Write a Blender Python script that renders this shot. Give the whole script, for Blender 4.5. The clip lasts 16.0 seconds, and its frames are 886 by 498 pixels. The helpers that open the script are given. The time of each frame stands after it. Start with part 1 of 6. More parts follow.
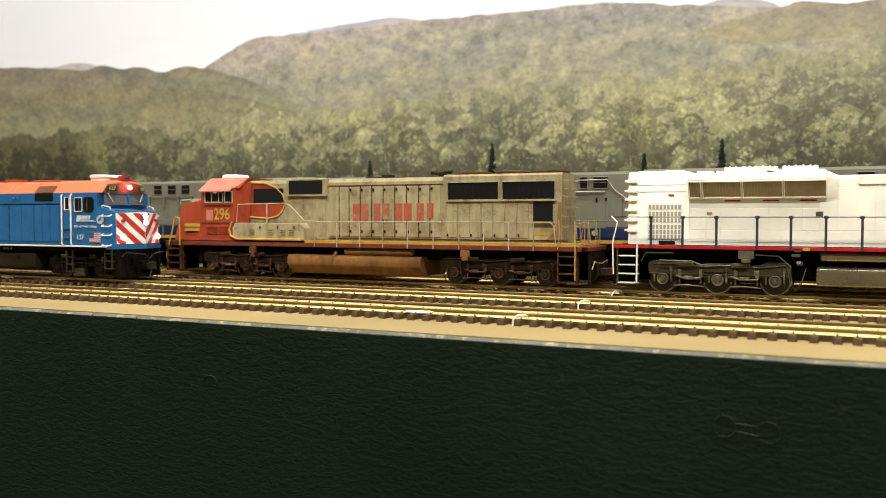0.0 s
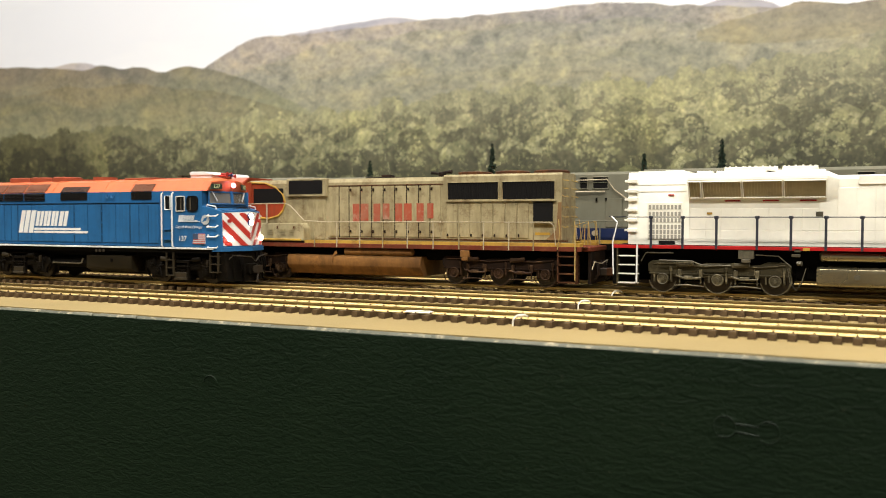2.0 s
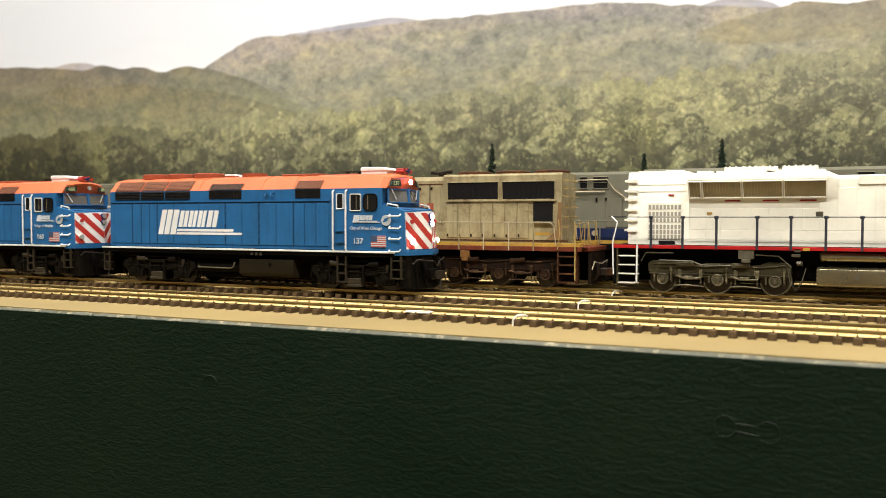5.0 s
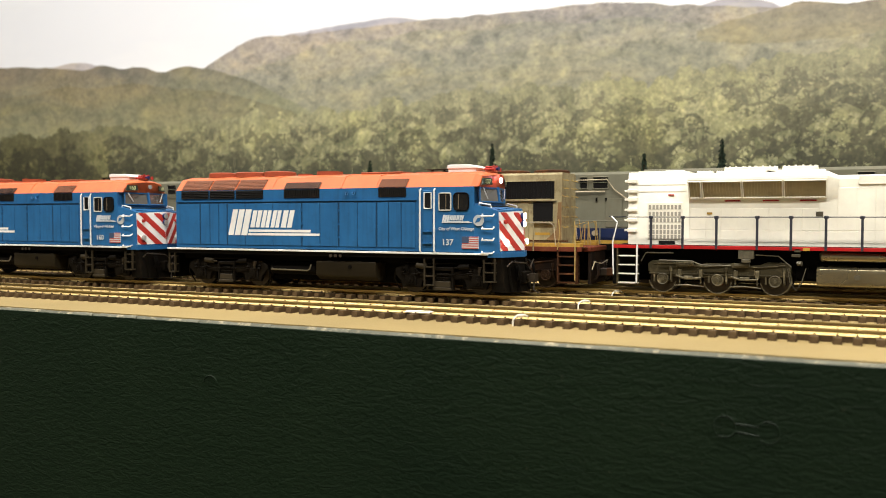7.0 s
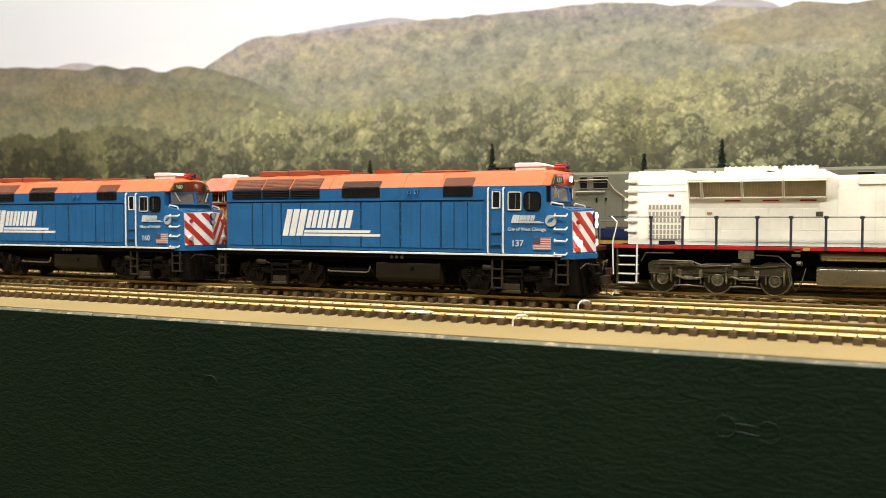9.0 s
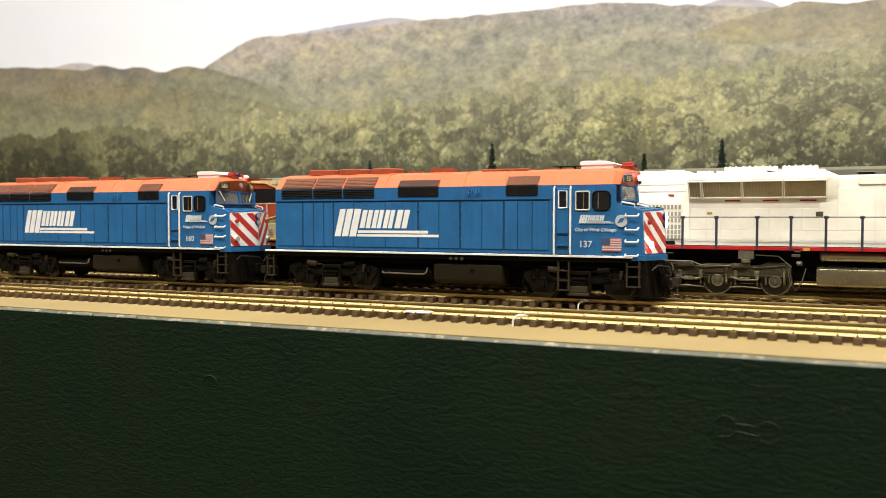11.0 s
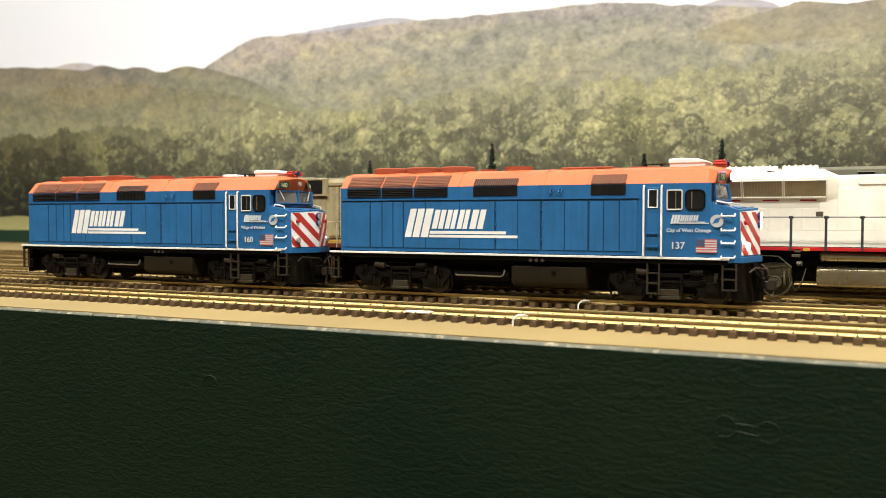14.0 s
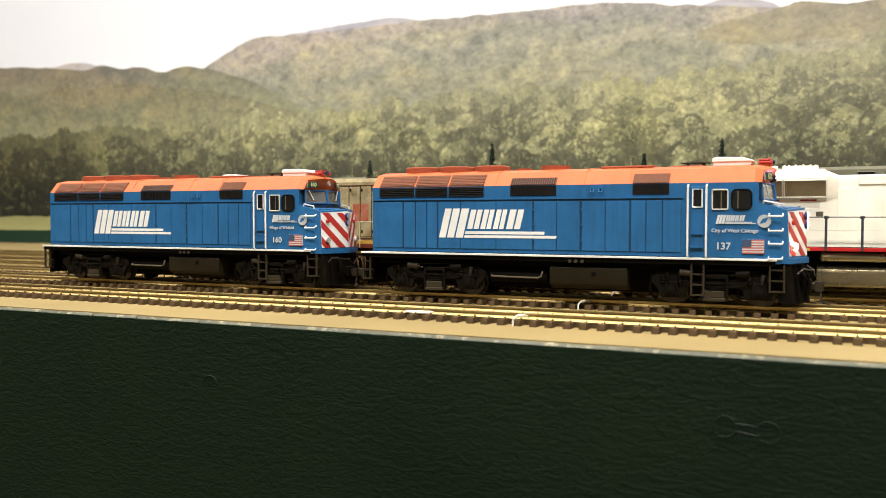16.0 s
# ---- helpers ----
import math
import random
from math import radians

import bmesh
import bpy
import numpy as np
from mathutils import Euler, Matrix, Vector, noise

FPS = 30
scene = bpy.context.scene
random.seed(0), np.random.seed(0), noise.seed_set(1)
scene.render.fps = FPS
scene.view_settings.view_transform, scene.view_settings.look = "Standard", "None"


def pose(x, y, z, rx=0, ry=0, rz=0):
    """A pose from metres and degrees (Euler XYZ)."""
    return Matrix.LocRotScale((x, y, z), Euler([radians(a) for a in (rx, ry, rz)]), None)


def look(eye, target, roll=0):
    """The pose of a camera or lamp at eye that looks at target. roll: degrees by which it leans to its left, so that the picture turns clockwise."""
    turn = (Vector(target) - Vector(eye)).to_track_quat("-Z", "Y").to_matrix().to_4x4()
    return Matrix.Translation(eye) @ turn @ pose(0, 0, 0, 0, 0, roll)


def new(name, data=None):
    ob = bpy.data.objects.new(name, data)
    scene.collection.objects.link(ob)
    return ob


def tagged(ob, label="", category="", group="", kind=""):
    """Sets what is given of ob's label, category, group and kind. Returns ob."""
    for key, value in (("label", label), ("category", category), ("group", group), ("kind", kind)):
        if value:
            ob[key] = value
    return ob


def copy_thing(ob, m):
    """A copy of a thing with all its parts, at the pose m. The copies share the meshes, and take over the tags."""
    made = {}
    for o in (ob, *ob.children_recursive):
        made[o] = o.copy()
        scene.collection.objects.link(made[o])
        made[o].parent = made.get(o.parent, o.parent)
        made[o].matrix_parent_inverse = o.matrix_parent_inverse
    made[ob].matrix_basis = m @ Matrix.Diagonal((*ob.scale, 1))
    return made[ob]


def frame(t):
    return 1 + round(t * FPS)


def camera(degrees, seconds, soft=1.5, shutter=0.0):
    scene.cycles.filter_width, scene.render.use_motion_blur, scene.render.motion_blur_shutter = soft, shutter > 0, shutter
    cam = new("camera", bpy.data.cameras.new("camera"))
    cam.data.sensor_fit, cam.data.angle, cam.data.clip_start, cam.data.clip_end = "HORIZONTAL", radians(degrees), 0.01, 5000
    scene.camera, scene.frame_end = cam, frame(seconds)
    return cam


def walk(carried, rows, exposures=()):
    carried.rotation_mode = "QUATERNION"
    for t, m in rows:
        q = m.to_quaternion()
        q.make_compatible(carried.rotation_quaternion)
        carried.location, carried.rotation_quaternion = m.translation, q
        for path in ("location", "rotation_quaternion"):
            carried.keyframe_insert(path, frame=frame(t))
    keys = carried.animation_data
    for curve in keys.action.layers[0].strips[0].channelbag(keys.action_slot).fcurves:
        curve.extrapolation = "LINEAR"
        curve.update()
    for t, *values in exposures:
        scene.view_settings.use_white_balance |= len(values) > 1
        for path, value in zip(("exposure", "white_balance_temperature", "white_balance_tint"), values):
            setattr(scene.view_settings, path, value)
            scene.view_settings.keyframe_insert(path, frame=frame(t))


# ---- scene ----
# An HO model railway on a bench: 1 : 87, z = 0 is the top of the bench, x runs along the tracks, y away from the aisle.
cam = camera(54.107, 16.0, soft=0.95, shutter=0.5)
EYE = Vector((0.0, -0.3503, 0.0367))
YAW, TILT = radians(25.176), radians(-2.06)
AIM = EYE + Vector((-math.sin(YAW) * math.cos(TILT), math.cos(YAW) * math.cos(TILT), math.sin(TILT)))
cam.data.dof.use_dof, cam.data.dof.focus_distance, cam.data.dof.aperture_fstop = True, 0.38, 20.0
walk(cam, [(0.0, look(EYE, AIM, 0.05)), (16.0, look(EYE, AIM, 0.05))], exposures=[(0.0, 0.0), (9.0, 0.0), (12.0, 0.09), (16.0, 0.12)])

# ---- light: a windowless room with ceiling lamps ----
world = bpy.data.worlds.new("room_world")
scene.world = world
world.use_nodes = True
world.node_tree.nodes["Background"].inputs[0].default_value = (0.9, 0.95, 1.0, 1)
world.node_tree.nodes["Background"].inputs[1].default_value = 0.02


def ceiling_lamp(x, y, z, sx, sy, power, colour):
    data = bpy.data.lights.new("ceiling_lamp", "AREA")
    data.shape, data.size, data.size_y, data.energy, data.color = "RECTANGLE", sx, sy, power, colour
    ob = new("ceiling_lamp", data)
    ob.matrix_world = pose(x, y, z)
    return ob


WARM = (1.0, 0.965, 0.90)
ceiling_lamp(-0.65, -0.72, 1.18, 1.6, 0.14, 22.5, WARM)
ceiling_lamp(0.75, -0.72, 1.18, 1.6, 0.14, 28.5, WARM)
ceiling_lamp(-0.25, -0.22, 1.18, 2.4, 0.12, 31, WARM)


# ---- materials ----
def lin(r, g, b):
    """Linear colour from 0-255 display values."""
    return tuple(((c / 255 + 0.055) / 1.055) ** 2.4 if c > 10 else c / 255 / 12.92 for c in (r, g, b))


class Nodes:
    def __init__(self, name):
        self.m = bpy.data.materials.new(name)
        self.m.use_nodes = True
        self.t = self.m.node_tree
        self.p = self.t.nodes["Principled BSDF"]
        self.co = self.t.nodes.new("ShaderNodeTexCoord").outputs["Object"]

    def node(self, kind, **values):
        n = self.t.nodes.new(kind)
        for k, v in values.items():
            n.inputs[k].default_value = v
        return n

    def link(self, a, b):
        self.t.links.new(a, b)

    def stretch(self, sx, sy, sz):
        n = self.t.nodes.new("ShaderNodeMapping")
        n.inputs["Scale"].default_value = (sx, sy, sz)
        self.link(self.co, n.inputs["Vector"])
        return n.outputs[0]

    def noise(self, scale, detail=4, rough=0.55, vec=None, distortion=0.0):
        n = self.t.nodes.new("ShaderNodeTexNoise")
        n.inputs["Scale"].default_value, n.inputs["Detail"].default_value = scale, detail
        n.inputs["Roughness"].default_value, n.inputs["Distortion"].default_value = rough, distortion
        self.link(vec or self.co, n.inputs["Vector"])
        return n.outputs["Fac"]

    def ramp(self, fac, stops):
        n = self.t.nodes.new("ShaderNodeValToRGB")
        el = n.color_ramp.elements
        while len(el) < len(stops):
            el.new(0.5)
        for e, (pos, c) in zip(el, stops):
            e.position = pos
            e.color = (*c, 1) if len(c) == 3 else c
        self.link(fac, n.inputs[0])
        return n.outputs[0]

    def mix(self, fac, a, b, how="MIX"):
        n = self.t.nodes.new("ShaderNodeMix")
        n.data_type, n.blend_type = "RGBA", how
        for socket, v in ((n.inputs[0], fac), (n.inputs[6], a), (n.inputs[7], b)):
            if isinstance(v, bpy.types.NodeSocket):
                self.link(v, socket)
            elif isinstance(v, (int, float)):
                socket.default_value = v
            else:
                socket.default_value = (*v, 1)
        return n.outputs[2]

    def math(self, how, a, b=0.0):
        n = self.t.nodes.new("ShaderNodeMath")
        n.operation = how
        for socket, v in ((n.inputs[0], a), (n.inputs[1], b)):
            if isinstance(v, bpy.types.NodeSocket):
                self.link(v, socket)
            else:
                socket.default_value = v
        return n.outputs[0]

    def bump(self, height, strength, distance):
        n = self.t.nodes.new("ShaderNodeBump")
        n.inputs["Strength"].default_value, n.inputs["Distance"].default_value = strength, distance
        self.link(height, n.inputs["Height"])
        self.link(n.outputs[0], self.p.inputs["Normal"])

    def out(self, colour=None, rough=0.5, metal=0.0):
        if colour is not None:
            if isinstance(colour, bpy.types.NodeSocket):
                self.link(colour, self.p.inputs["Base Color"])
            else:
                self.p.inputs["Base Color"].default_value = (*colour, 1)
        if isinstance(rough, bpy.types.NodeSocket):
            self.link(rough, self.p.inputs["Roughness"])
        else:
            self.p.inputs["Roughness"].default_value = rough
        self.p.inputs["Metallic"].default_value = metal
        return self.m


def paint(name, colour, dirt=(0.05, 0.04, 0.03), wear=0.25, rough=0.45, metal=0.0, grain=0.05, streak=0.0, spec=0.2):
    """Model paint: broad fading, fine grain, dust; streak adds run-down grime."""
    n = Nodes(name)
    broad = n.noise(60, 5, 0.6)
    fine = n.noise(900, 3, 0.6)
    dark = tuple(c * 0.78 for c in colour)
    base = n.mix(n.ramp(broad, [(0.3, (0, 0, 0)), (0.7, (1, 1, 1))]), dark, colour)
    spots = n.ramp(n.noise(220, 6, 0.7), [(0.52, (0, 0, 0)), (0.78, (1, 1, 1))])
    base = n.mix(n.math("MULTIPLY", spots, wear), base, dirt)
    if streak:
        runs = n.ramp(n.noise(1.0, 4, 0.6, n.stretch(420, 420, 28)), [(0.5, (0, 0, 0)), (0.75, (1, 1, 1))])
        base = n.mix(n.math("MULTIPLY", runs, streak), base, dirt)
    n.bump(fine, grain, 0.0004)
    n.p.inputs["Specular IOR Level"].default_value = 0.5 if metal else spec
    return n.out(base, n.math("ADD", n.math("MULTIPLY", fine, 0.2), rough - 0.1), metal)


def glow(name, colour, strength):
    n = Nodes(name)
    n.p.inputs["Emission Color"].default_value = (*colour, 1)
    n.p.inputs["Emission Strength"].default_value = strength
    return n.out(colour, 0.3)


def glass(name, tint=(0.05, 0.055, 0.05)):
    n = Nodes(name)
    n.p.inputs["Transmission Weight"].default_value = 0.5
    n.p.inputs["IOR"].default_value = 1.45
    return n.out(tint, n.math("MULTIPLY", n.noise(300), 0.12))


def smooth_metal(name, colour, dull):
    """Satin moulded metal finish with faint broad dulling."""
    n = Nodes(name)
    c = n.mix(n.ramp(n.noise(40, 4), [(0.35, (0, 0, 0)), (0.7, (1, 1, 1))]), dull, colour)
    return n.out(c, n.math("ADD", n.math("MULTIPLY", n.noise(70, 3), 0.12), 0.22), 0.85)


BLUE = paint("blue_paint", (0.021, 0.119, 0.288), (0.018, 0.035, 0.055), 0.3, 0.45, streak=0.28)
ORANGE = paint("orange_roof_paint", (0.60, 0.138, 0.048), (0.22, 0.07, 0.035), 0.35, 0.5)
ROOF_RED = paint("red_brown_roof_paint", (0.30, 0.068, 0.030), (0.10, 0.04, 0.025), 0.35, 0.6)
WHITE = paint("white_paint", (0.78, 0.77, 0.74), (0.4, 0.36, 0.3), 0.12, 0.45)
RED = paint("red_stripe_paint", (0.42, 0.035, 0.025), (0.2, 0.05, 0.04), 0.2, 0.45)
NAVY = paint("navy_paint", (0.02, 0.03, 0.12), wear=0.2)
BLACK = paint("black_underframe", (0.004, 0.0034, 0.0026), (0.012, 0.008, 0.005), 0.5, 0.75, spec=0.06)
TRUCK = paint("oily_brown_black_truck", (0.0060, 0.0044, 0.0026), (0.016, 0.0115, 0.006), 0.7, 0.6, grain=0.2, spec=0.08)
SOOT = paint("dusty_black", (0.0045, 0.0035, 0.0022), (0.018, 0.0125, 0.007), 0.8, 0.6, grain=0.2, spec=0.06)
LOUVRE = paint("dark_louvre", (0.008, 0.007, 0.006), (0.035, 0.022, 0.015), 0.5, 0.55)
BROWN_MESH = paint("brown_screen", (0.16, 0.06, 0.03), (0.05, 0.03, 0.02), 0.6, 0.65)
TRUCK_DUST = paint("dust_brown_casting", (0.034, 0.026, 0.0145), (0.012, 0.015, 0.009), 0.5, 0.6, spec=0.15)
DIGITS = paint("yellow_green_digits", (0.55, 0.58, 0.30), wear=0.2)
DULL_FRAME = paint("dull_silver_frame", (0.55, 0.53, 0.47), (0.2, 0.18, 0.15), 0.3)
PIPE = paint("grey_pipe", (0.15, 0.125, 0.085), (0.06, 0.05, 0.03), 0.4, 0.5)
FLAG_RED = paint("faded_flag_red", (0.42, 0.10, 0.075), (0.4, 0.3, 0.25), 0.3)
FLAG_BLUE = paint("faded_flag_blue", (0.055, 0.075, 0.13), (0.2, 0.2, 0.22), 0.3)
PRINT_WHITE = paint("thin_white_print", (0.56, 0.60, 0.62), (0.15, 0.25, 0.35), 0.5)
# lighter orange brown, painted as if light caught the screen slats
SCREEN_SLAT = paint("orange_lit_slat", (0.20, 0.07, 0.034), (0.08, 0.04, 0.025), 0.5, 0.6)
STEEL = paint("wheel_steel", (0.045, 0.034, 0.023), (0.014, 0.010, 0.007), 0.7, 0.45, 0.5)
BRASS = paint("nickel_rail", (0.47, 0.345, 0.14), (0.22, 0.15, 0.055), 0.8, 0.44, 0.95, grain=0.02)
TIE = paint("brown_plastic_tie", (0.072, 0.045, 0.022), (0.17, 0.115, 0.054), 0.6, 0.6, grain=0.15, spec=0.12)
GLASS = glass("smoked_glass", (0.018, 0.016, 0.013))
# pale tint stands in for the reflection on the windshield
WINDSHIELD = glass("reflection_pale_windshield_glass", (0.22, 0.205, 0.175))
LIT = glow("lit_lens", (1.0, 0.93, 0.80), 48)
LIT_PINK = glow("lit_pink_lens", (1.0, 0.55, 0.9), 22)
TANK_BROWN = paint("brown_grey_tank", (0.020, 0.0155, 0.0085), (0.010, 0.0075, 0.0045), 0.5, 0.5, spec=0.1)
LENS = paint("unlit_lens", (0.35, 0.33, 0.3), wear=0.1, rough=0.2)
NUMBER_BOARD = paint("number_board_black", (0.02, 0.03, 0.02), wear=0.1, rough=0.3)


# ---- mesh helpers, in millimetres ----
class Shape:
    def __init__(self, ox=0.0):
        self.bm = bmesh.new()
        self.ox = ox

    def _poly(self, verts, faces, smooth=()):
        vs = [self.bm.verts.new((v[0] - self.ox, v[1], v[2])) for v in verts]
        made = []
        for i, f in enumerate(faces):
            made.append(self.bm.faces.new([vs[k] for k in f]))
        return vs, made

    def box(self, x0, x1, y0, y1, z0, z1, bev=0.0):
        x0, x1, y0, y1, z0, z1 = min(x0, x1), max(x0, x1), min(y0, y1), max(y0, y1), min(z0, z1), max(z0, z1)
        return self.prism([(y0, z0), (y1, z0), (y1, z1), (y0, z1)], "x", x0, x1, bev)

    def prism(self, outline, axis, a0, a1, bev=0.0):
        def at(u, v, a):
            return {"x": (a, u, v), "y": (u, a, v), "z": (u, v, a)}[axis]
        n = len(outline)
        verts = [at(u, v, a0) for u, v in outline] + [at(u, v, a1) for u, v in outline]
        faces = [list(range(n))[::-1], list(range(n, 2 * n))]
        faces += [[i, (i + 1) % n, n + (i + 1) % n, n + i] for i in range(n)]
        vs, fs = self._poly(verts, faces)
        if bev:
            edges = {e for f in fs for e in f.edges}
            bmesh.ops.bevel(self.bm, geom=list(edges), offset=bev, offset_type="OFFSET", segments=1, profile=0.5, affect="EDGES")
        return self

    def hull(self, lower, upper):
        """A solid between two rings of equal length."""
        n = len(lower)
        faces = [list(range(n))[::-1], list(range(n, 2 * n))]
        faces += [[i, (i + 1) % n, n + (i + 1) % n, n + i] for i in range(n)]
        self._poly(list(lower) + list(upper), faces)
        return self

    def cyl(self, a, b, r, r2=None, n=12):
        a, b = Vector(a), Vector(b)
        r2 = r if r2 is None else r2
        d = (b - a).normalized()
        u = d.orthogonal().normalized()
        w = d.cross(u)
        ring = [u * math.cos(2 * math.pi * i / n) + w * math.sin(2 * math.pi * i / n) for i in range(n)]
        return self.hull([a + q * r for q in ring], [b + q * r2 for q in ring])

    def tube(self, pts, r, n=6):
        pts = [Vector(q) for q in pts]
        rings = []
        for i, q in enumerate(pts):
            d = (pts[min(i + 1, len(pts) - 1)] - pts[max(i - 1, 0)]).normalized()
            u = d.orthogonal().normalized() if not rings else (last - d * last.dot(d)).normalized()
            last = u
            w = d.cross(u)
            rings.append([q + (u * math.cos(2 * math.pi * k / n) + w * math.sin(2 * math.pi * k / n)) * r for k in range(n)])
        verts = [v for ring in rings for v in ring]
        faces = [[j * n + k, j * n + (k + 1) % n, (j + 1) * n + (k + 1) % n, (j + 1) * n + k] for j in range(len(pts) - 1) for k in range(n)]
        faces += [list(range(n))[::-1], [(len(pts) - 1) * n + k for k in range(n)]]
        self._poly(verts, faces)
        return self

    def ring(self, c, axis, r, thick, n=20, a0=0.0, a1=2 * math.pi):
        u, w = {"x": ((0, 1, 0), (0, 0, 1)), "y": ((1, 0, 0), (0, 0, 1)), "z": ((1, 0, 0), (0, 1, 0))}[axis]
        u, w, c = Vector(u), Vector(w), Vector(c)
        return self.tube([c + (u * math.cos(a0 + (a1 - a0) * i / n) + w * math.sin(a0 + (a1 - a0) * i / n)) * r for i in range(n + 1)], thick, 5)

    def plate(self, pts, d):
        """A thin plate: a ring of corners and its copy moved by d."""
        d = Vector(d)
        return self.hull([Vector(q) for q in pts], [Vector(q) + d for q in pts])

    def mesh(self, name):
        bm = self.bm
        bmesh.ops.recalc_face_normals(bm, faces=bm.faces)
        for f in bm.faces:
            f.smooth = True
        for e in bm.edges:
            e.smooth = len(e.link_faces) == 2 and e.calc_face_angle(4) < 0.6
        for v in bm.verts:
            v.co *= 0.001
        me = bpy.data.meshes.new(name)
        bm.to_mesh(me)
        bm.free()
        return me


def part(name, shape, material, parent=None, label="", at=None):
    ob = new(name, shape if isinstance(shape, bpy.types.Mesh) else shape.mesh(name))
    if not ob.data.materials:
        ob.data.materials.append(material)
    if parent:
        ob.parent = parent
    if at is not None:
        ob.matrix_basis = at
    return tagged(ob, label)


def writing(name, text, height, material, parent, at, label="", squeeze=1.0, lean=0.0):
    """Text in the built-in font, height in millimetres, turned into a mesh."""
    cu = bpy.data.curves.new(name, "FONT")
    cu.body, cu.size, cu.extrude, cu.shear, cu.offset = text, height * 0.00138, 0.00004, lean, height * 0.000022
    tmp = new(name, cu)
    me = bpy.data.meshes.new_from_object(tmp.evaluated_get(bpy.context.evaluated_depsgraph_get()))
    bpy.data.objects.remove(tmp)
    me.transform(Matrix.Diagonal((squeeze, 1, 1, 1)))
    me.materials.clear()
    me.materials.append(material)
    return part(name, me, material, parent, label, at)


def facing_aisle(x, y, z):
    return Matrix.Translation((x / 1000, y / 1000, z / 1000)) @ pose(0, 0, 0, 90)


# ---- the bench, the tracks and the room ----
RAIL_TOP = 4.0
TRACKS = (-60.1, 0.0, 51.7, 100.0, 148.0, 200.0, 246.0)


def bench_material():
    n = Nodes("tan_bench_paint")
    c = n.mix(n.ramp(n.noise(9, 5), [(0.35, (0, 0, 0)), (0.7, (1, 1, 1))]), (0.22, 0.158, 0.056), (0.30, 0.216, 0.079))
    c = n.mix(n.ramp(n.noise(260, 5, 0.7), [(0.55, (0, 0, 0)), (0.8, (0.5, 0.5, 0.5))]), c, (0.28, 0.19, 0.09))
    n.bump(n.noise(700, 4), 0.25, 0.0006)
    return n.out(c, 0.75)


def fascia_material():
    n = Nodes("dark_green_fascia_paint")
    c = n.mix(n.noise(14, 5), (0.0034, 0.0092, 0.0038), (0.0094, 0.0180, 0.0072))
    c = n.mix(n.ramp(n.noise(500, 3, 0.7), [(0.66, (0, 0, 0)), (0.78, (0.6, 0.6, 0.6))]), c, (0.04, 0.045, 0.026))
    ripples = n.noise(1.0, 4, 0.6, n.stretch(200, 200, 560), 0.9)
    n.bump(n.math("ADD", n.math("MULTIPLY", ripples, 0.8), n.math("MULTIPLY", n.noise(900, 3), 0.25)), 0.5, 0.0012)
    n.p.inputs["Specular IOR Level"].default_value = 0.16
    return n.out(c, 0.46)


def plain_wall(name, colour):
    n = Nodes(name)
    c = n.mix(n.noise(3, 4), tuple(0.92 * v for v in colour), colour)
    n.bump(n.noise(60, 4), 0.1, 0.002)
    return n.out(c, 0.85)


BENCH, FASCIA = bench_material(), fascia_material()
ROOM_WALL = plain_wall("pale_room_wall", (0.20, 0.19, 0.17))
ROOM_FLOOR = plain_wall("grey_room_floor", (0.09, 0.085, 0.08))
EDGE = paint("chipped_edge_paint", (0.13, 0.13, 0.095), (0.62, 0.52, 0.33), 0.95, 0.6)

bench = tagged(part("bench_top", Shape().box(-2600, 1300, -103.5, 700, -18, 0), BENCH), "tan painted plywood bench top under the tracks", "bench", kind="structure")
fascia = tagged(part("fascia", Shape().box(-2600, 1300, -104.6, -103.6, -620, -1.3, 0.2), FASCIA), "dark green rippled hardboard fascia panel", "fascia", kind="structure")


def edge_trim():
    s = Shape()
    random.seed(11)
    x = -2600.0
    while x < 1300:
        step = random.uniform(3, 11) if -420 < x < 60 else 60
        top, lip = -0.92 + random.uniform(-0.12, 0.12), random.uniform(-104.7, -104.1)
        s.hull([(x, lip, -1.3), (x + step, lip, -1.3), (x + step, -103.6, -1.3), (x, -103.6, -1.3)],
               [(x, lip + 0.3, top), (x + step, lip + 0.3, top), (x + step, -103.6, top + 0.5), (x, -103.6, top + 0.5)])
        x += step
    tagged(part("edge_trim", s, EDGE), "chipped grey green paint along the bench edge", "trim", kind="structure")


edge_trim()
for name, b in (("floor", (-2600, 1300, -1900, 700, -1215, -1200)), ):
    tagged(part(name, Shape().box(*b), ROOM_FLOOR), "plain grey room floor", "floor", kind="structure")
tagged(part("ceiling", Shape().box(-2600, 1300, -1900, 700, 1250, 1265), ROOM_WALL), "plain pale ceiling", "ceiling", kind="structure")
for name, b in (("wall_south", (-2600, 1300, -1915, -1900, -1200, 1250)), ("wall_west", (-2615, -2600, -1900, 700, -1200, 1250)),
                ("wall_east", (1300, 1315, -1900, 700, -1200, 1250)), ("wall_north", (-2600, 1300, 700, 715, -1200, 1250))):
    tagged(part(name, Shape().box(*b), ROOM_WALL), "plain pale room wall", "wall", kind="structure")
for name, c in (("plug", (-208.2, -23.3)),):
    part(name, Shape().ring((c[0], -104.65, c[1]), "y", 3.1, 0.26, a0=0.2, a1=2.9).cyl((c[0], -104.5, c[1]), (c[0], -104.63, c[1]), 2.6, n=20), FASCIA, fascia)
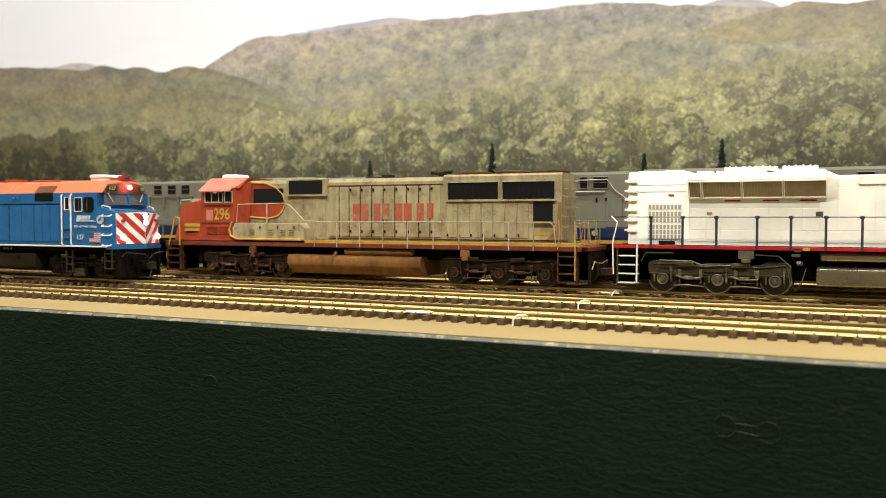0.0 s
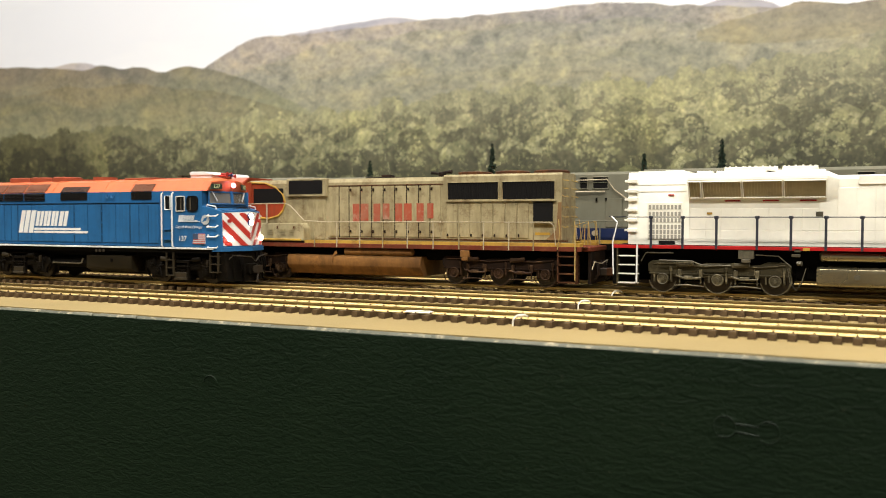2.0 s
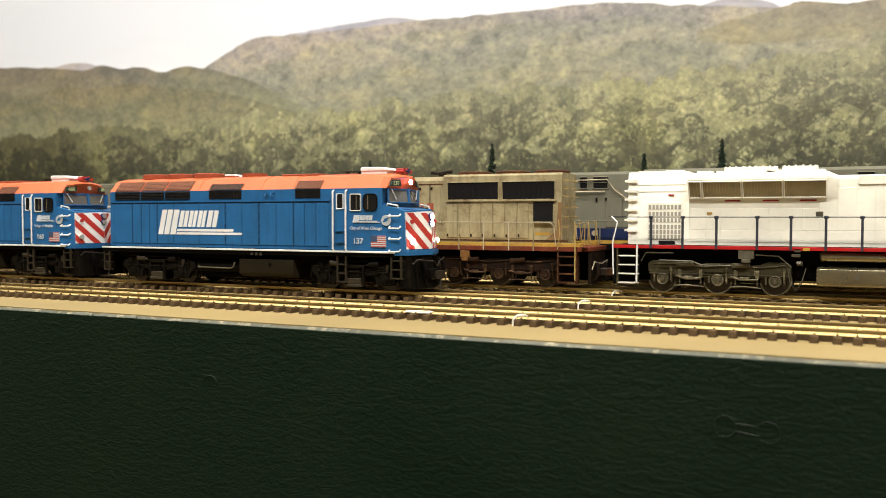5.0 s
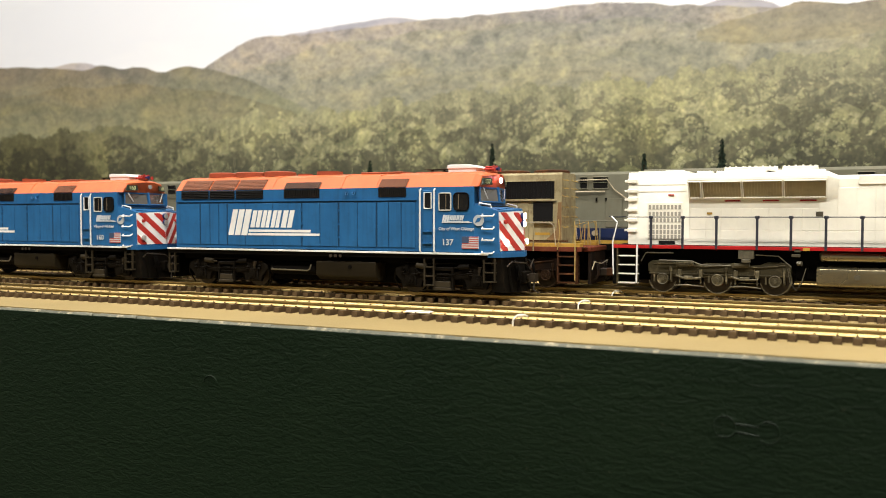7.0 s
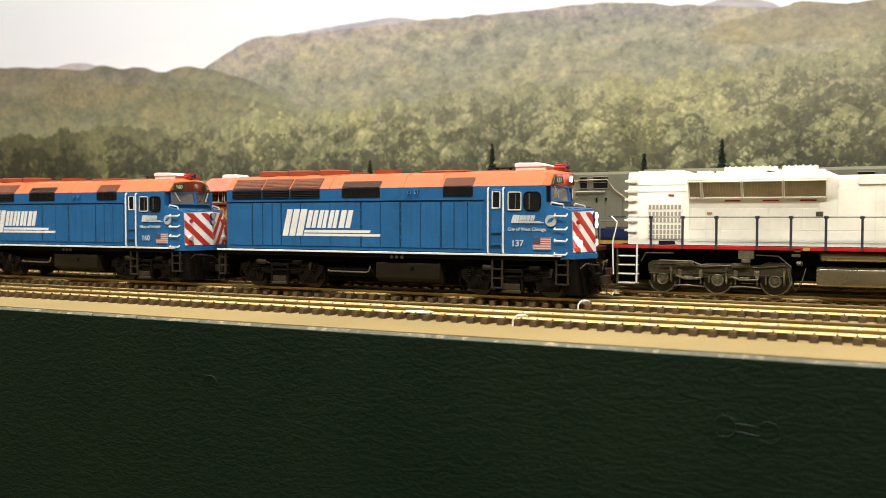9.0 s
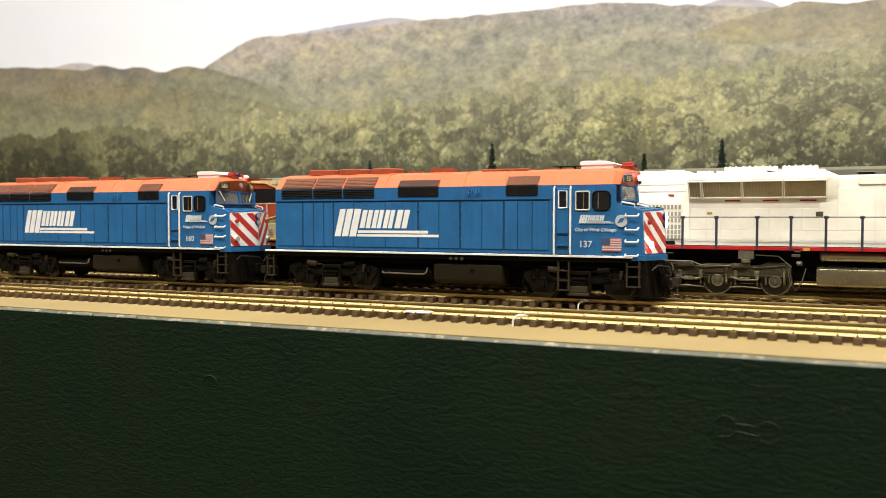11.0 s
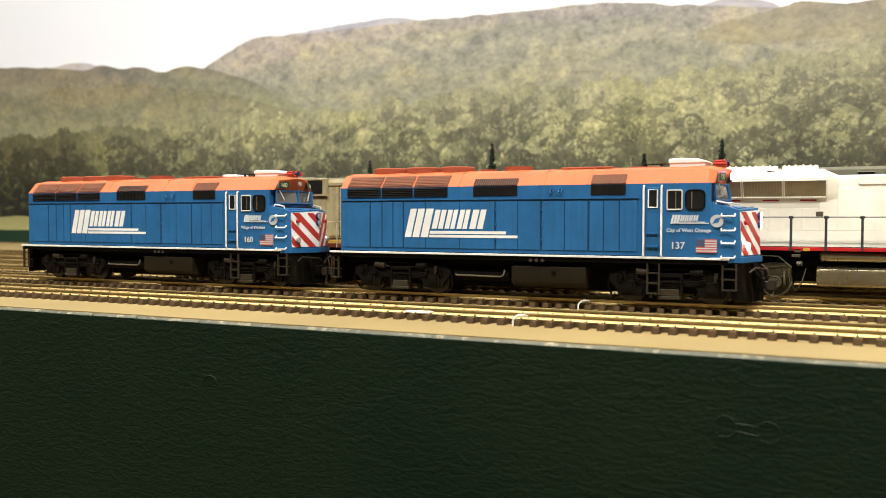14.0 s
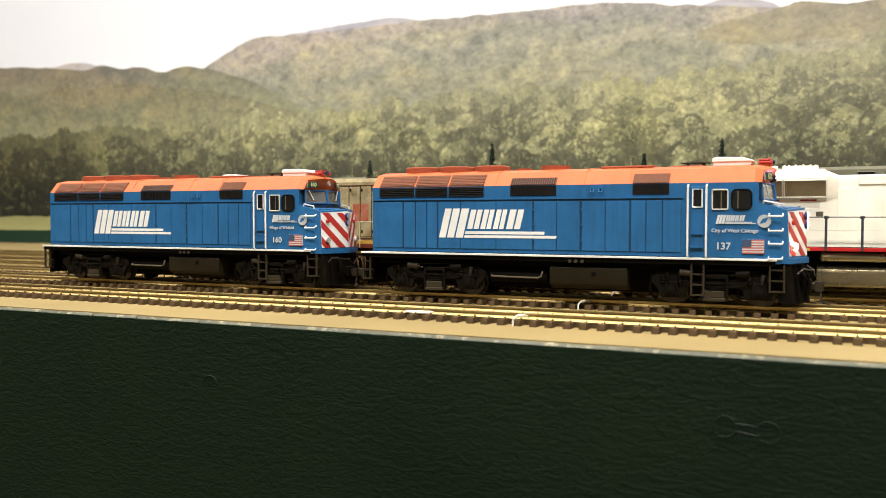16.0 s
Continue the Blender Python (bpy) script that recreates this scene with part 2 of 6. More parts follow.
part("keyhole_rim", Shape().ring((-30.4, -104.65, -20.2), "y", 2.9, 0.2).ring((-19.1, -104.65, -20.8), "y", 2.9, 0.18, a0=-2.4, a1=2.4)
     .tube([(-27.7, -104.6, -19.2), (-21.5, -104.6, -19.6)], 0.2).tube([(-27.8, -104.6, -21.4), (-21.5, -104.6, -22.0)], 0.2), FASCIA, fascia)


def rail_mesh(x0, x1):
    s = Shape()
    foot, web, head = 1.0, 0.30, 0.58
    s.prism([(-foot, 1.85), (foot, 1.85), (foot, 2.02), (0.56, 2.4), (web, 2.75), (web, 3.05), (head, 3.2), (head, 3.9), (head - 0.14, 4.0), (0.14 - head, 4.0), (-head, 3.9),
             (-head, 3.2), (-web, 3.05), (-web, 2.75), (-0.56, 2.4), (-foot, 2.02)], "x", x0, x1)
    return s.mesh("rail")


def tie_mesh(rng):
    s = Shape()
    w = 1.3
    a = [rng.uniform(-0.12, 0.12) for _ in range(4)]
    s.hull([(-w, -14.9 + a[0], 0), (w, -14.9 + a[1], 0), (w, 14.9 + a[2], 0), (-w, 14.9 + a[3], 0)],
           [(-w + 0.15, -14.75 + a[0], 2.0), (w - 0.15, -14.75 + a[1], 2.0), (w - 0.15, 14.75, 2.0), (-w + 0.15, 14.75, 2.0)])
    for y in (-10.0, -7.4, 7.4, 10.0):
        s.box(-0.26, 0.26, y - 0.3, y + 0.3, 1.95, 2.5)
    return s.mesh("tie")


PITCH = 5.8
JOINER = paint("bright_joiner_metal", (0.78, 0.70, 0.52), (0.5, 0.4, 0.25), 0.3, 0.35, 0.8, grain=0.02)
rails_data = rail_mesh(-2550, 1250)
web_data = Shape().box(-2550, 1250, -1.0, 1.0, 0.0, 1.75).mesh("tie_web")
tie_rng = random.Random(5)
tie_data = [tie_mesh(tie_rng) for _ in range(5)]


def track(i, y):
    road = tagged(new("track"), "brown plastic ties under two nickel silver rails", "track", "parallel tracks", "structure")
    road.location = (0, y / 1000, 0)
    for side in (-8.7, 8.7):
        part("rail", rails_data, BRASS, road, "worn nickel silver rail", pose(0, side / 1000, 0))
        part("tie_web", web_data, TIE, road, "moulded web joining the ties", pose(0, side / 1000, 0))
    if i == 0:
        part("rail_joiner", Shape().box(-147, -136, -1.35, 1.35, 1.95, 2.5, 0.15).box(-147, -136, -0.75, 0.75, 2.5, 3.0, 0.15), JOINER, road, "bright metal rail joiner", pose(0, -0.0087, 0))
    rest = Shape()
    first = -3.4 + i * 1.7
    k0 = int((-2550 - first) / PITCH)
    for k in range(k0, int((1250 - first) / PITCH)):
        x = first + k * PITCH
        if i < 3 and -680 < x < 150:
            part("tie", tie_data[tie_rng.randrange(5)], TIE, road, "", pose((x + tie_rng.uniform(-0.2, 0.2)) / 1000, 0, 0, 0, 0, tie_rng.uniform(-0.8, 0.8)))
        elif i < 3 or x < 150:
            rest.box(x - 1.25, x + 1.25, -14.9, 14.9, 0, 2.0)
    tagged(part("tie_rows", rest, TIE, road), kind="stuff")
    return road


# ---- the printed backdrop: hills and woods on a flat sheet ----
SHEET_Y = 660.0


def ridge_shape(points, y, low):
    """A flat cut-out under a smooth ridge through a few (x, z) points."""
    out = []
    for i in range(len(points) - 1):
        p0, p1, p2, p3 = points[max(i - 1, 0)], points[i], points[i + 1], points[min(i + 2, len(points) - 1)]
        n = max(3, int((p2[0] - p1[0]) / 9))
        for k in range(n):
            t = k / n
            q = []
            for a in (0, 1):
                q.append(0.5 * (2 * p1[a] + (p2[a] - p0[a]) * t + (2 * p0[a] - 5 * p1[a] + 4 * p2[a] - p3[a]) * t * t
                                + (3 * p1[a] - p0[a] - 3 * p2[a] + p3[a]) * t ** 3))
            q[1] += 2.2 * noise.noise((q[0] * 0.05, y, 0.0)) + 1.2 * noise.noise((q[0] * 0.25, y, 4.0))
            out.append(tuple(q))
    out.append(points[-1])
    s = Shape()
    for a, b in zip(out, out[1:]):
        vs = [s.bm.verts.new(v) for v in ((a[0], y, low), (b[0], y, low), (b[0], y, b[1]), (a[0], y, a[1]))]
        s.bm.faces.new(vs)
    return s


def sky_material():
    n = Nodes("printed_sky")
    c = n.mix(n.ramp(n.noise(1.0, 4, 0.6, n.stretch(2.2, 1, 9)), [(0.4, (0, 0, 0)), (0.7, (1, 1, 1))]), (0.83, 0.845, 0.91), (0.91, 0.92, 0.95))
    return n.out(c, 0.8)


def hill_material(name, low, high, z0, z1, amount=1.0):
    """Printed woods: colour changes with height, mottled at three sizes, with upright flecks."""
    n = Nodes(name)
    sep = n.t.nodes.new("ShaderNodeSeparateXYZ")
    n.link(n.co, sep.inputs[0])
    wobble = n.math("MULTIPLY", n.noise(7, 4), 0.09)
    h = n.math("DIVIDE", n.math("SUBTRACT", n.math("ADD", sep.outputs[2], wobble), z0 + 0.045), z1 - z0)
    base = n.ramp(h, [(0.0, low), (0.45, tuple((a + b) / 2 for a, b in zip(low, high))), (1.0, high)])
    crowns = n.noise(55, 5, 0.65, n.stretch(1, 1, 1.25), 0.6)
    tone = n.ramp(crowns, [(0.3, (0.62, 0.65, 0.66)), (0.5, (1, 1, 1)), (0.7, (1.32, 1.29, 1.14))])
    small = n.ramp(n.noise(190, 4, 0.7, n.stretch(1, 1, 1.4)), [(0.3, (0.75, 0.75, 0.73)), (0.5, (1, 1, 1)), (0.72, (1.22, 1.2, 1.12))])
    patches = n.ramp(n.noise(9, 5, 0.6, n.stretch(0.8, 1, 2.4), 1.2), [(0.3, (0.84, 0.87, 0.90)), (0.5, (1, 1, 1)), (0.7, (1.12, 1.09, 0.95))])
    folds = n.ramp(n.noise(4.5, 5, 0.55, n.stretch(1, 1, 3.2), 1.6), [(0.34, (0.82, 0.85, 0.86)), (0.5, (1, 1, 1)), (0.66, (1.12, 1.07, 0.98))])
    c = n.mix(amount, base, tone, "MULTIPLY")
    c = n.mix(amount, c, small, "MULTIPLY")
    c = n.mix(0.9, c, patches, "MULTIPLY")
    c = n.mix(1.0, c, folds, "MULTIPLY")
    return n.out(c, 0.8)


def crowns_material(name, low, high):
    """Print colours of one tone of foliage: low at the sheet's foot, high up the slope."""
    n = Nodes(name)
    geo = n.t.nodes.new("ShaderNodeNewGeometry")
    sep = n.t.nodes.new("ShaderNodeSeparateXYZ")
    n.link(n.co, sep.inputs[0])
    h = n.math("DIVIDE", n.math("SUBTRACT", n.math("ADD", sep.outputs[2], n.math("MULTIPLY", n.noise(5, 3), 0.08)), 0.085), 0.125)
    c = n.mix(n.ramp(h, [(0.2, (0, 0, 0)), (0.95, (1, 1, 1))]), low, high)
    c = n.mix(0.85, c, n.ramp(geo.outputs["Random Per Island"], [(0.0, (0.84, 0.86, 0.85)), (0.5, (1, 1, 1)), (1.0, (1.15, 1.13, 1.08))]), "MULTIPLY")
    c = n.mix(0.9, c, n.ramp(n.noise(8, 4, 0.6), [(0.3, (0.66, 0.66, 0.70)), (0.5, (1, 1, 1)), (0.7, (1.28, 1.25, 1.0))]), "MULTIPLY")
    stems = n.ramp(n.noise(1.0, 4, 0.6, n.stretch(75, 1, 16), 0.6), [(0.34, (0.64, 0.64, 0.62)), (0.5, (1, 1, 1)), (0.66, (1.25, 1.25, 1.15))])
    c = n.mix(0.4, c, stems, "MULTIPLY")
    c = n.mix(1.0, c, n.ramp(n.noise(36, 4, 0.65, n.stretch(1, 1, 0.75), 0.9), [(0.32, (0.62, 0.64, 0.62)), (0.5, (1, 1, 1)), (0.68, (1.32, 1.3, 1.2))]), "MULTIPLY")
    c = n.mix(1.0, c, n.ramp(n.noise(210, 5, 0.75, None, 0.8), [(0.34, (0.62, 0.63, 0.62)), (0.5, (1, 1, 1)), (0.66, (1.4, 1.37, 1.27))]), "MULTIPLY")
    # distance pales the print towards the ridge
    pale = n.math("MULTIPLY", n.ramp(n.math("DIVIDE", n.math("SUBTRACT", sep.outputs[2], 0.15), 0.12), [(0.0, (0, 0, 0)), (1.0, (1, 1, 1))]), 0.7)
    c = n.mix(pale, c, (0.30, 0.282, 0.23))
    # the nearer hills at the west end of the print are deeper in tone
    near = n.ramp(n.math("DIVIDE", n.math("ADD", sep.outputs[0], 1.16), 0.40), [(0.0, (0.40, 0.39, 0.33)), (1.0, (1, 1, 1))])
    c = n.mix(1.0, c, near, "MULTIPLY")
    return n.out(c, 0.8)


backdrop = tagged(part("backdrop", Shape().box(-2590, 1290, SHEET_Y, SHEET_Y + 6, -2, 900), sky_material()), "printed mural sheet of wooded hills under a white sky", "backdrop", kind="structure")
HAZE = hill_material("printed_far_ridge", (0.42, 0.405, 0.455), (0.46, 0.44, 0.50), 0.2, 0.3, 0.3)
MOUNTAIN = hill_material("printed_mountain", (0.295, 0.288, 0.2), (0.38, 0.342, 0.328), 0.17, 0.285, 0.95)
SLOPE = hill_material("printed_green_slope", (0.305, 0.295, 0.205), (0.345, 0.326, 0.282), 0.15, 0.275, 1.0)
SPUR = hill_material("printed_grey_spur", (0.285, 0.282, 0.195), (0.315, 0.302, 0.25), 0.15, 0.255, 1.0)
RUSSET = hill_material("printed_russet_hill", (0.285, 0.28, 0.19), (0.305, 0.268, 0.212), 0.2, 0.275, 0.7)
HILLS_LEFT = hill_material("printed_near_hills", (0.285, 0.283, 0.188), (0.205, 0.184, 0.150), 0.205, 0.275, 0.8)
FOOTHILL = hill_material("printed_brown_foothill", (0.262, 0.256, 0.155), (0.222, 0.198, 0.134), 0.17, 0.25, 0.9)
for label, pts, y, mat in (
        ("pale mauve far ridge", [(-760, 280), (-722, 290), (-685, 293), (-612, 297), (-552, 299), (-510, 292), (-462, 281), (-385, 267)], 659.97, HAZE),
        ("pale mauve far ridge", [(-200, 265), (-162, 274), (-132, 279), (-91, 274), (-62, 262), (0, 262)], 659.97, HAZE),
        ("pale mauve far ridge", [(-1260, 262), (-1215, 273), (-1151, 281), (-1101, 281), (-1041, 262)], 659.97, HAZE),
        ("wooded brown green mountain", [(-990, 225), (-927, 246), (-863, 256), (-821, 274), (-771, 291), (-703, 290), (-630, 290), (-510, 291), (-423, 290), (-349, 289), (-293, 290),
                                         (-245, 287), (-181, 278), (-120, 270), (-73, 264), (29, 250), (300, 240), (700, 260), (1280, 230)], 659.94, MOUNTAIN),
        ("grey green mountain slope", [(-905, 214), (-850, 228), (-790, 246), (-742, 254), (-690, 266), (-630, 274), (-560, 272), (-505, 279), (-430, 271), (-365, 276), (-300, 268), (-235, 270), (-170, 256), (-90, 246), (20, 234)], 659.93, SLOPE),
        ("wooded shoulder hill", [(-160, 246), (-120, 256), (-73, 264), (-51, 268), (-7, 262), (29, 263), (200, 275), (420, 240)], 659.91, RUSSET),
        ("grey green wooded spur", [(-800, 208), (-735, 221), (-680, 232), (-628, 240), (-570, 236), (-515, 246), (-455, 250), (-395, 240), (-330, 247), (-268, 238), (-205, 243), (-130, 231), (-60, 226), (40, 230)], 659.90, SPUR),
        ("dark wooded foothills", [(-2580, 300), (-2000, 320), (-1600, 300), (-1296, 287), (-1176, 278), (-1101, 270), (-1065, 275), (-1023, 265), (-989, 267), (-944, 255), (-905, 261), (-858, 255),
                                   (-815, 243), (-770, 228), (-725, 206), (-680, 184), (-640, 150)], 659.885, HILLS_LEFT),
        ("brown green foothill", [(-2580, 240), (-1500, 236), (-1240, 238), (-1150, 246), (-1075, 240), (-1000, 243), (-940, 232), (-880, 226), (-820, 216), (-760, 200), (-700, 180), (-640, 140)], 659.875, FOOTHILL)):
    part("printed_hill", ridge_shape(pts, y, 0.0), mat, backdrop, label)


def printed_woods():
    """Tree crowns of the print: flecks of dark, middle and light foliage, larger towards the foot of the sheet."""
    rng = random.Random(3)
    verts, faces, tones = [], [], []
    depth = 659.86

    def fleck(cx, cz, r, tall, tone, full=False):
        nonlocal depth
        depth -= 0.0007
        base = len(verts)
        n = 7
        ph = rng.uniform(0, 6.28)
        for k in range(n):
            a = ph + 2 * math.pi * k / n
            q = r * (rng.uniform(0.9, 1.1) if full else rng.uniform(0.55, 1.2))
            verts.append(((cx + q * math.cos(a)) / 1000, depth / 1000, (cz + q * tall * math.sin(a)) / 1000))
        faces.append(list(range(base, base + n)))
        tones.append(tone)

    wood_x = (-1420, -1000, -700, -450, -250, -60, 160)
    wood_z = (168, 166, 176, 186, 190, 208, 226)
    z, level, col = 236.0, 659.86, 0
    while z > 34:
        f = max(0.0, (205 - z) / 171)
        size = 4.2 + 13.0 * f ** 0.6
        per = 76 if f else 22
        x = -1420.0 + rng.uniform(0, 10)
        while x < 160:
            edge = float(np.interp(x, wood_x, wood_z)) + 20 * noise.noise((x * 0.012, 0.0, 3.0)) + 12 * noise.noise((x * 0.05, 0.0, 9.0))
            if z < edge:
                r = size * rng.uniform(0.65, 1.35)
                col += 1
                depth = level - 0.0007 * (col % 4) * per
                cz = z + rng.uniform(-size, size) * 0.6
                own = 1 + int(round(1.5 * noise.noise((x * 0.02, z * 0.03, 7.0)) + rng.gauss(-0.15, 0.85) - (0.55 if z < 112 else 0.0)))
                own = min(2, max(1 if z > edge - 14 else 0, own))
                rim = z > edge - 22
                fleck(x, cz - 0.35 * r, r * 1.3, 1.1, 1 if rim else max(0, min(1, own - (rng.random() < 0.75))), True)
                for _ in range(6 if f else 3):
                    px, pz, rc = x + rng.gauss(0, 0.48) * r, cz + rng.gauss(0.08, 0.42) * r, r * rng.uniform(0.3, 0.55)
                    fleck(px + 0.1 * rc, pz - 0.4 * rc, rc, 1.0, 1 if rim else max(0, own - 1))
                    for _ in range(6 if f else 3):
                        fleck(px + rng.gauss(0, 0.42) * rc, pz + rng.gauss(0.08, 0.42) * rc, rc * rng.uniform(0.22, 0.48), 1.0, own)
                    for _ in range(rng.randrange(2, 6 if f else 3)):
                        fleck(px + rng.gauss(-0.12, 0.36) * rc, pz + rng.gauss(0.45, 0.3) * rc, rc * rng.uniform(0.1, 0.28), 1.0, min(2, own + 1))
                if f > 0.3 and rng.random() < 0.34:
                    hgt = rng.uniform(10, 34)
                    depth -= 0.0007
                    b = len(verts)
                    w = rng.uniform(0.35, 1.0)
                    lean = rng.uniform(-2, 2)
                    for vx, vz in ((x - w, cz - hgt), (x + w, cz - hgt), (x + w * 0.6 + lean, cz + hgt * 0.5), (x - w * 0.6 + lean, cz + hgt * 0.5)):
                        verts.append((vx / 1000, depth / 1000, vz / 1000))
                    faces.append([b, b + 1, b + 2, b + 3])
                    tones.append(rng.choice((0, 2, 2)))
            x += size * rng.uniform(0.95, 1.65)
        z -= size * 0.7
        level -= 0.0007 * 4 * per
    me = bpy.data.meshes.new("printed_woods")
    me.from_pydata(verts, [], faces)
    me.materials.append(crowns_material("printed_dark_foliage", (0.024, 0.025, 0.013), (0.165, 0.16, 0.10)))
    me.materials.append(crowns_material("printed_foliage", (0.092, 0.097, 0.044), (0.29, 0.285, 0.165)))
    me.materials.append(crowns_material("printed_light_foliage", (0.255, 0.262, 0.152), (0.385, 0.36, 0.215)))
    me.polygons.foreach_set("material_index", tones)
    ob = new("printed_woods", me)
    ob.parent = backdrop
    tagged(ob, "printed woods of olive and yellow green crowns", kind="stuff")
    return len(faces)


printed_woods()


# ---- the two commuter engines ----
SEAM = paint("shadowed_blue_black_seam", (0.013, 0.05, 0.11), wear=0.3)

def lathe_wheelset(r, parent, x, z, gauge=8.25, tread=2.6):
    """An axle with two wheels that turns about y; its own origin is the axle's middle."""
    w = part("wheelset", Shape().cyl((0, -gauge - tread, 0), (0, gauge + tread, 0), 1.1, n=8), STEEL, parent, "dark steel axle with two wheels", pose(x / 1000, 0, z / 1000))
    for s in (-1, 1):
        rim = Shape().cyl((0, s * gauge, 0), (0, s * (gauge + tread), 0), r, n=24).cyl((0, s * (gauge - 0.5), 0), (0, s * gauge, 0), r + 0.6, n=24)
        rim.cyl((0, s * (gauge + tread), 0), (0, s * (gauge + tread + 0.5), 0), r * 0.34, n=12)
        for k in range(6):
            a = k * math.pi / 3
            rim.cyl((r * 0.62 * math.cos(a), s * (gauge + tread - 0.1), r * 0.62 * math.sin(a)), (r * 0.62 * math.cos(a), s * (gauge + tread + 0.2), r * 0.62 * math.sin(a)), r * 0.12, n=6)
        part("wheel", rim, STEEL, w)
    return w


def two_axle_truck(parent, cx, base=31.5, r=5.8):
    """Cast side frames that arch over two axles, with a swing hanger box between them."""
    frame_ = part("truck", Shape().box(cx - 12, cx + 12, -6, 6, 4, 12, 0.4), BLACK, parent, "oily brown black two-axle truck")
    h = base / 2
    for s in (-1, 1):
        y = s * 14.2
        half = [(0, 6.2), (4.6, 6.2), (h - 6.6, 7.0), (h - 5.4, 5.6), (h - 5.0, 2.6), (h + 4.2, 2.6), (h + 4.6, 5.4), (h + 7.6, 8.0), (h + 7.2, 10.6), (h + 4.2, 12.4), (h - 3.6, 12.6), (h - 6.2, 10.4), (5.0, 9.4), (0, 9.4)]
        side = Shape()
        for m in (-1, 1):
            side.prism([(cx + m * u, z) for u, z in half], "y", y - 0.8, y + 0.8, 0.2)
        part("side_frame", side, TRUCK, frame_)
        for m in (-1, 1):
            q = cx + m * h
            cap = Shape().prism([(q - 2.9, 3.2), (q + 2.9, 3.2), (q + 2.4, 8.8), (q - 2.4, 8.8)], "y", y - s * 1.4, y + s * 1.5, 0.3)
            cap.cyl((q, y + s * 1.4, 5.8), (q, y + s * 2.3, 5.8), 1.75, n=14).cyl((q, y + s * 2.3, 5.8), (q, y + s * 2.7, 5.8), 0.8, n=8)
            for k in (-1.3, 1.3):
                cap.cyl((q + k, y + s * 1.4, 4.0), (q + k, y + s * 1.9, 4.0), 0.4, n=6).cyl((q + k, y + s * 1.4, 7.6), (q + k, y + s * 1.9, 7.6), 0.4, n=6)
            part("journal_box", cap, TRUCK, frame_)
            spring = Shape()
            for k in (-3.2, 3.2):
                for j in range(4):
                    spring.ring((q + k, y + s * 0.9, 8.4 + 0.75 * j), "z", 0.95, 0.3, 10)
            part("spring", spring, SOOT, frame_)
            part("damper", Shape().cyl((q + m * 1.0, y + s * 1.7, 8.6), (q + m * 1.6, y + s * 1.9, 12.0), 0.5, n=8).cyl((q + m * 1.2, y + s * 1.8, 9.8), (q + m * 1.6, y + s * 1.9, 12.0), 0.75, n=8), STEEL if m > 0 else SOOT, frame_)
            part("brake_cylinder", Shape().cyl((q - m * 3.2, y + s * 1.5, 12.2), (q - m * 8.0, y + s * 1.5, 11.8), 1.25, n=12).cyl((q - m * 8.0, y + s * 1.5, 11.8), (q - m * 10.2, y + s * 1.5, 11.4), 0.4, n=6), TRUCK_DUST if m < 0 else TRUCK, frame_)
            part("brake_shoe", Shape().tube([(q - m * 6.6, y - s * 1.0, 9.6), (q - m * 7.4, y - s * 1.2, 6.2), (q - m * 6.6, y - s * 1.2, 3.0)], 0.75, 6), SOOT, frame_)
            part("sand_pipe", Shape().tube([(q + m * 7.4, y + s * 0.6, 11.0), (q + m * 8.4, y + s * 0.2, 6.0), (q + m * 6.8, y - s * 2.6, 1.0)], 0.3), SOOT, frame_)
        hanger = part("swing_hanger", Shape().box(cx - 5.0, cx - 4.0, y + s * 0.2, y + s * 2.0, 1.9, 11.6, 0.2).box(cx + 4.0, cx + 5.0, y + s * 0.2, y + s * 2.0, 1.9, 11.6, 0.2).box(cx - 5.0, cx + 5.0, y + s * 0.2, y + s * 1.6, 10.0, 11.6, 0.2), TRUCK, frame_)
        part("spring_plank", Shape().box(cx - 4.2, cx + 4.2, y + s * 0.4, y + s * 2.4, 1.7, 3.0, 0.2).box(cx - 3.7, cx + 3.7, y + s * 0.2, y + s * 2.2, 3.0, 5.6, 0.25), TRUCK_DUST, hanger, "dust-brown spring plank")
        leaf = Shape()
        for j in range(4):
            leaf.box(cx - 3.8 + 0.5 * j, cx + 3.8 - 0.5 * j, y + s * 0.3, y + s * 1.9, 5.8 + 0.9 * j, 6.4 + 0.9 * j, 0.1)
        part("leaf_spring", leaf, SOOT, hanger)
        part("brake_rod", Shape().tube([(cx - h + 3, y + s * 1.9, 9.2), (cx - 7, y + s * 2.1, 8.4), (cx + 7, y + s * 2.1, 8.4), (cx + h - 3, y + s * 1.9, 9.2)], 0.28), SOOT, frame_)
        part("brake_pipe", Shape().tube([(cx - h - 2, y + s * 1.6, 13.4), (cx - 6, y + s * 1.8, 13.0), (cx + 4, y + s * 1.8, 13.3), (cx + h, y + s * 1.6, 12.9)], 0.26), SOOT, frame_)
    return frame_


def clip_band(u0, u1, line_low, line_high, z0, z1, n=6):
    """The part of a slanted band that lies between z0 and z1, as a ring in (u, z)."""
    low, high = [], []
    for k in range(n + 1):
        u = u0 + (u1 - u0) * k / n
        a, b = min(max(line_low(u), z0), z1), min(max(line_high(u), z0), z1)
        low.append((u, a))
        high.append((u, b))
    return low, high


def rounded(x0, x1, z0, z1, r, n=4):
    """A rectangle with rounded corners, as a ring in (x, z)."""
    out = []
    for cx, cz, a in ((x1 - r, z1 - r, 0), (x0 + r, z1 - r, 90), (x0 + r, z0 + r, 180), (x1 - r, z0 + r, 270)):
        out += [(cx + r * math.cos(radians(a + 90 * k / n)), cz + r * math.sin(radians(a + 90 * k / n))) for k in range(n + 1)]
    return out


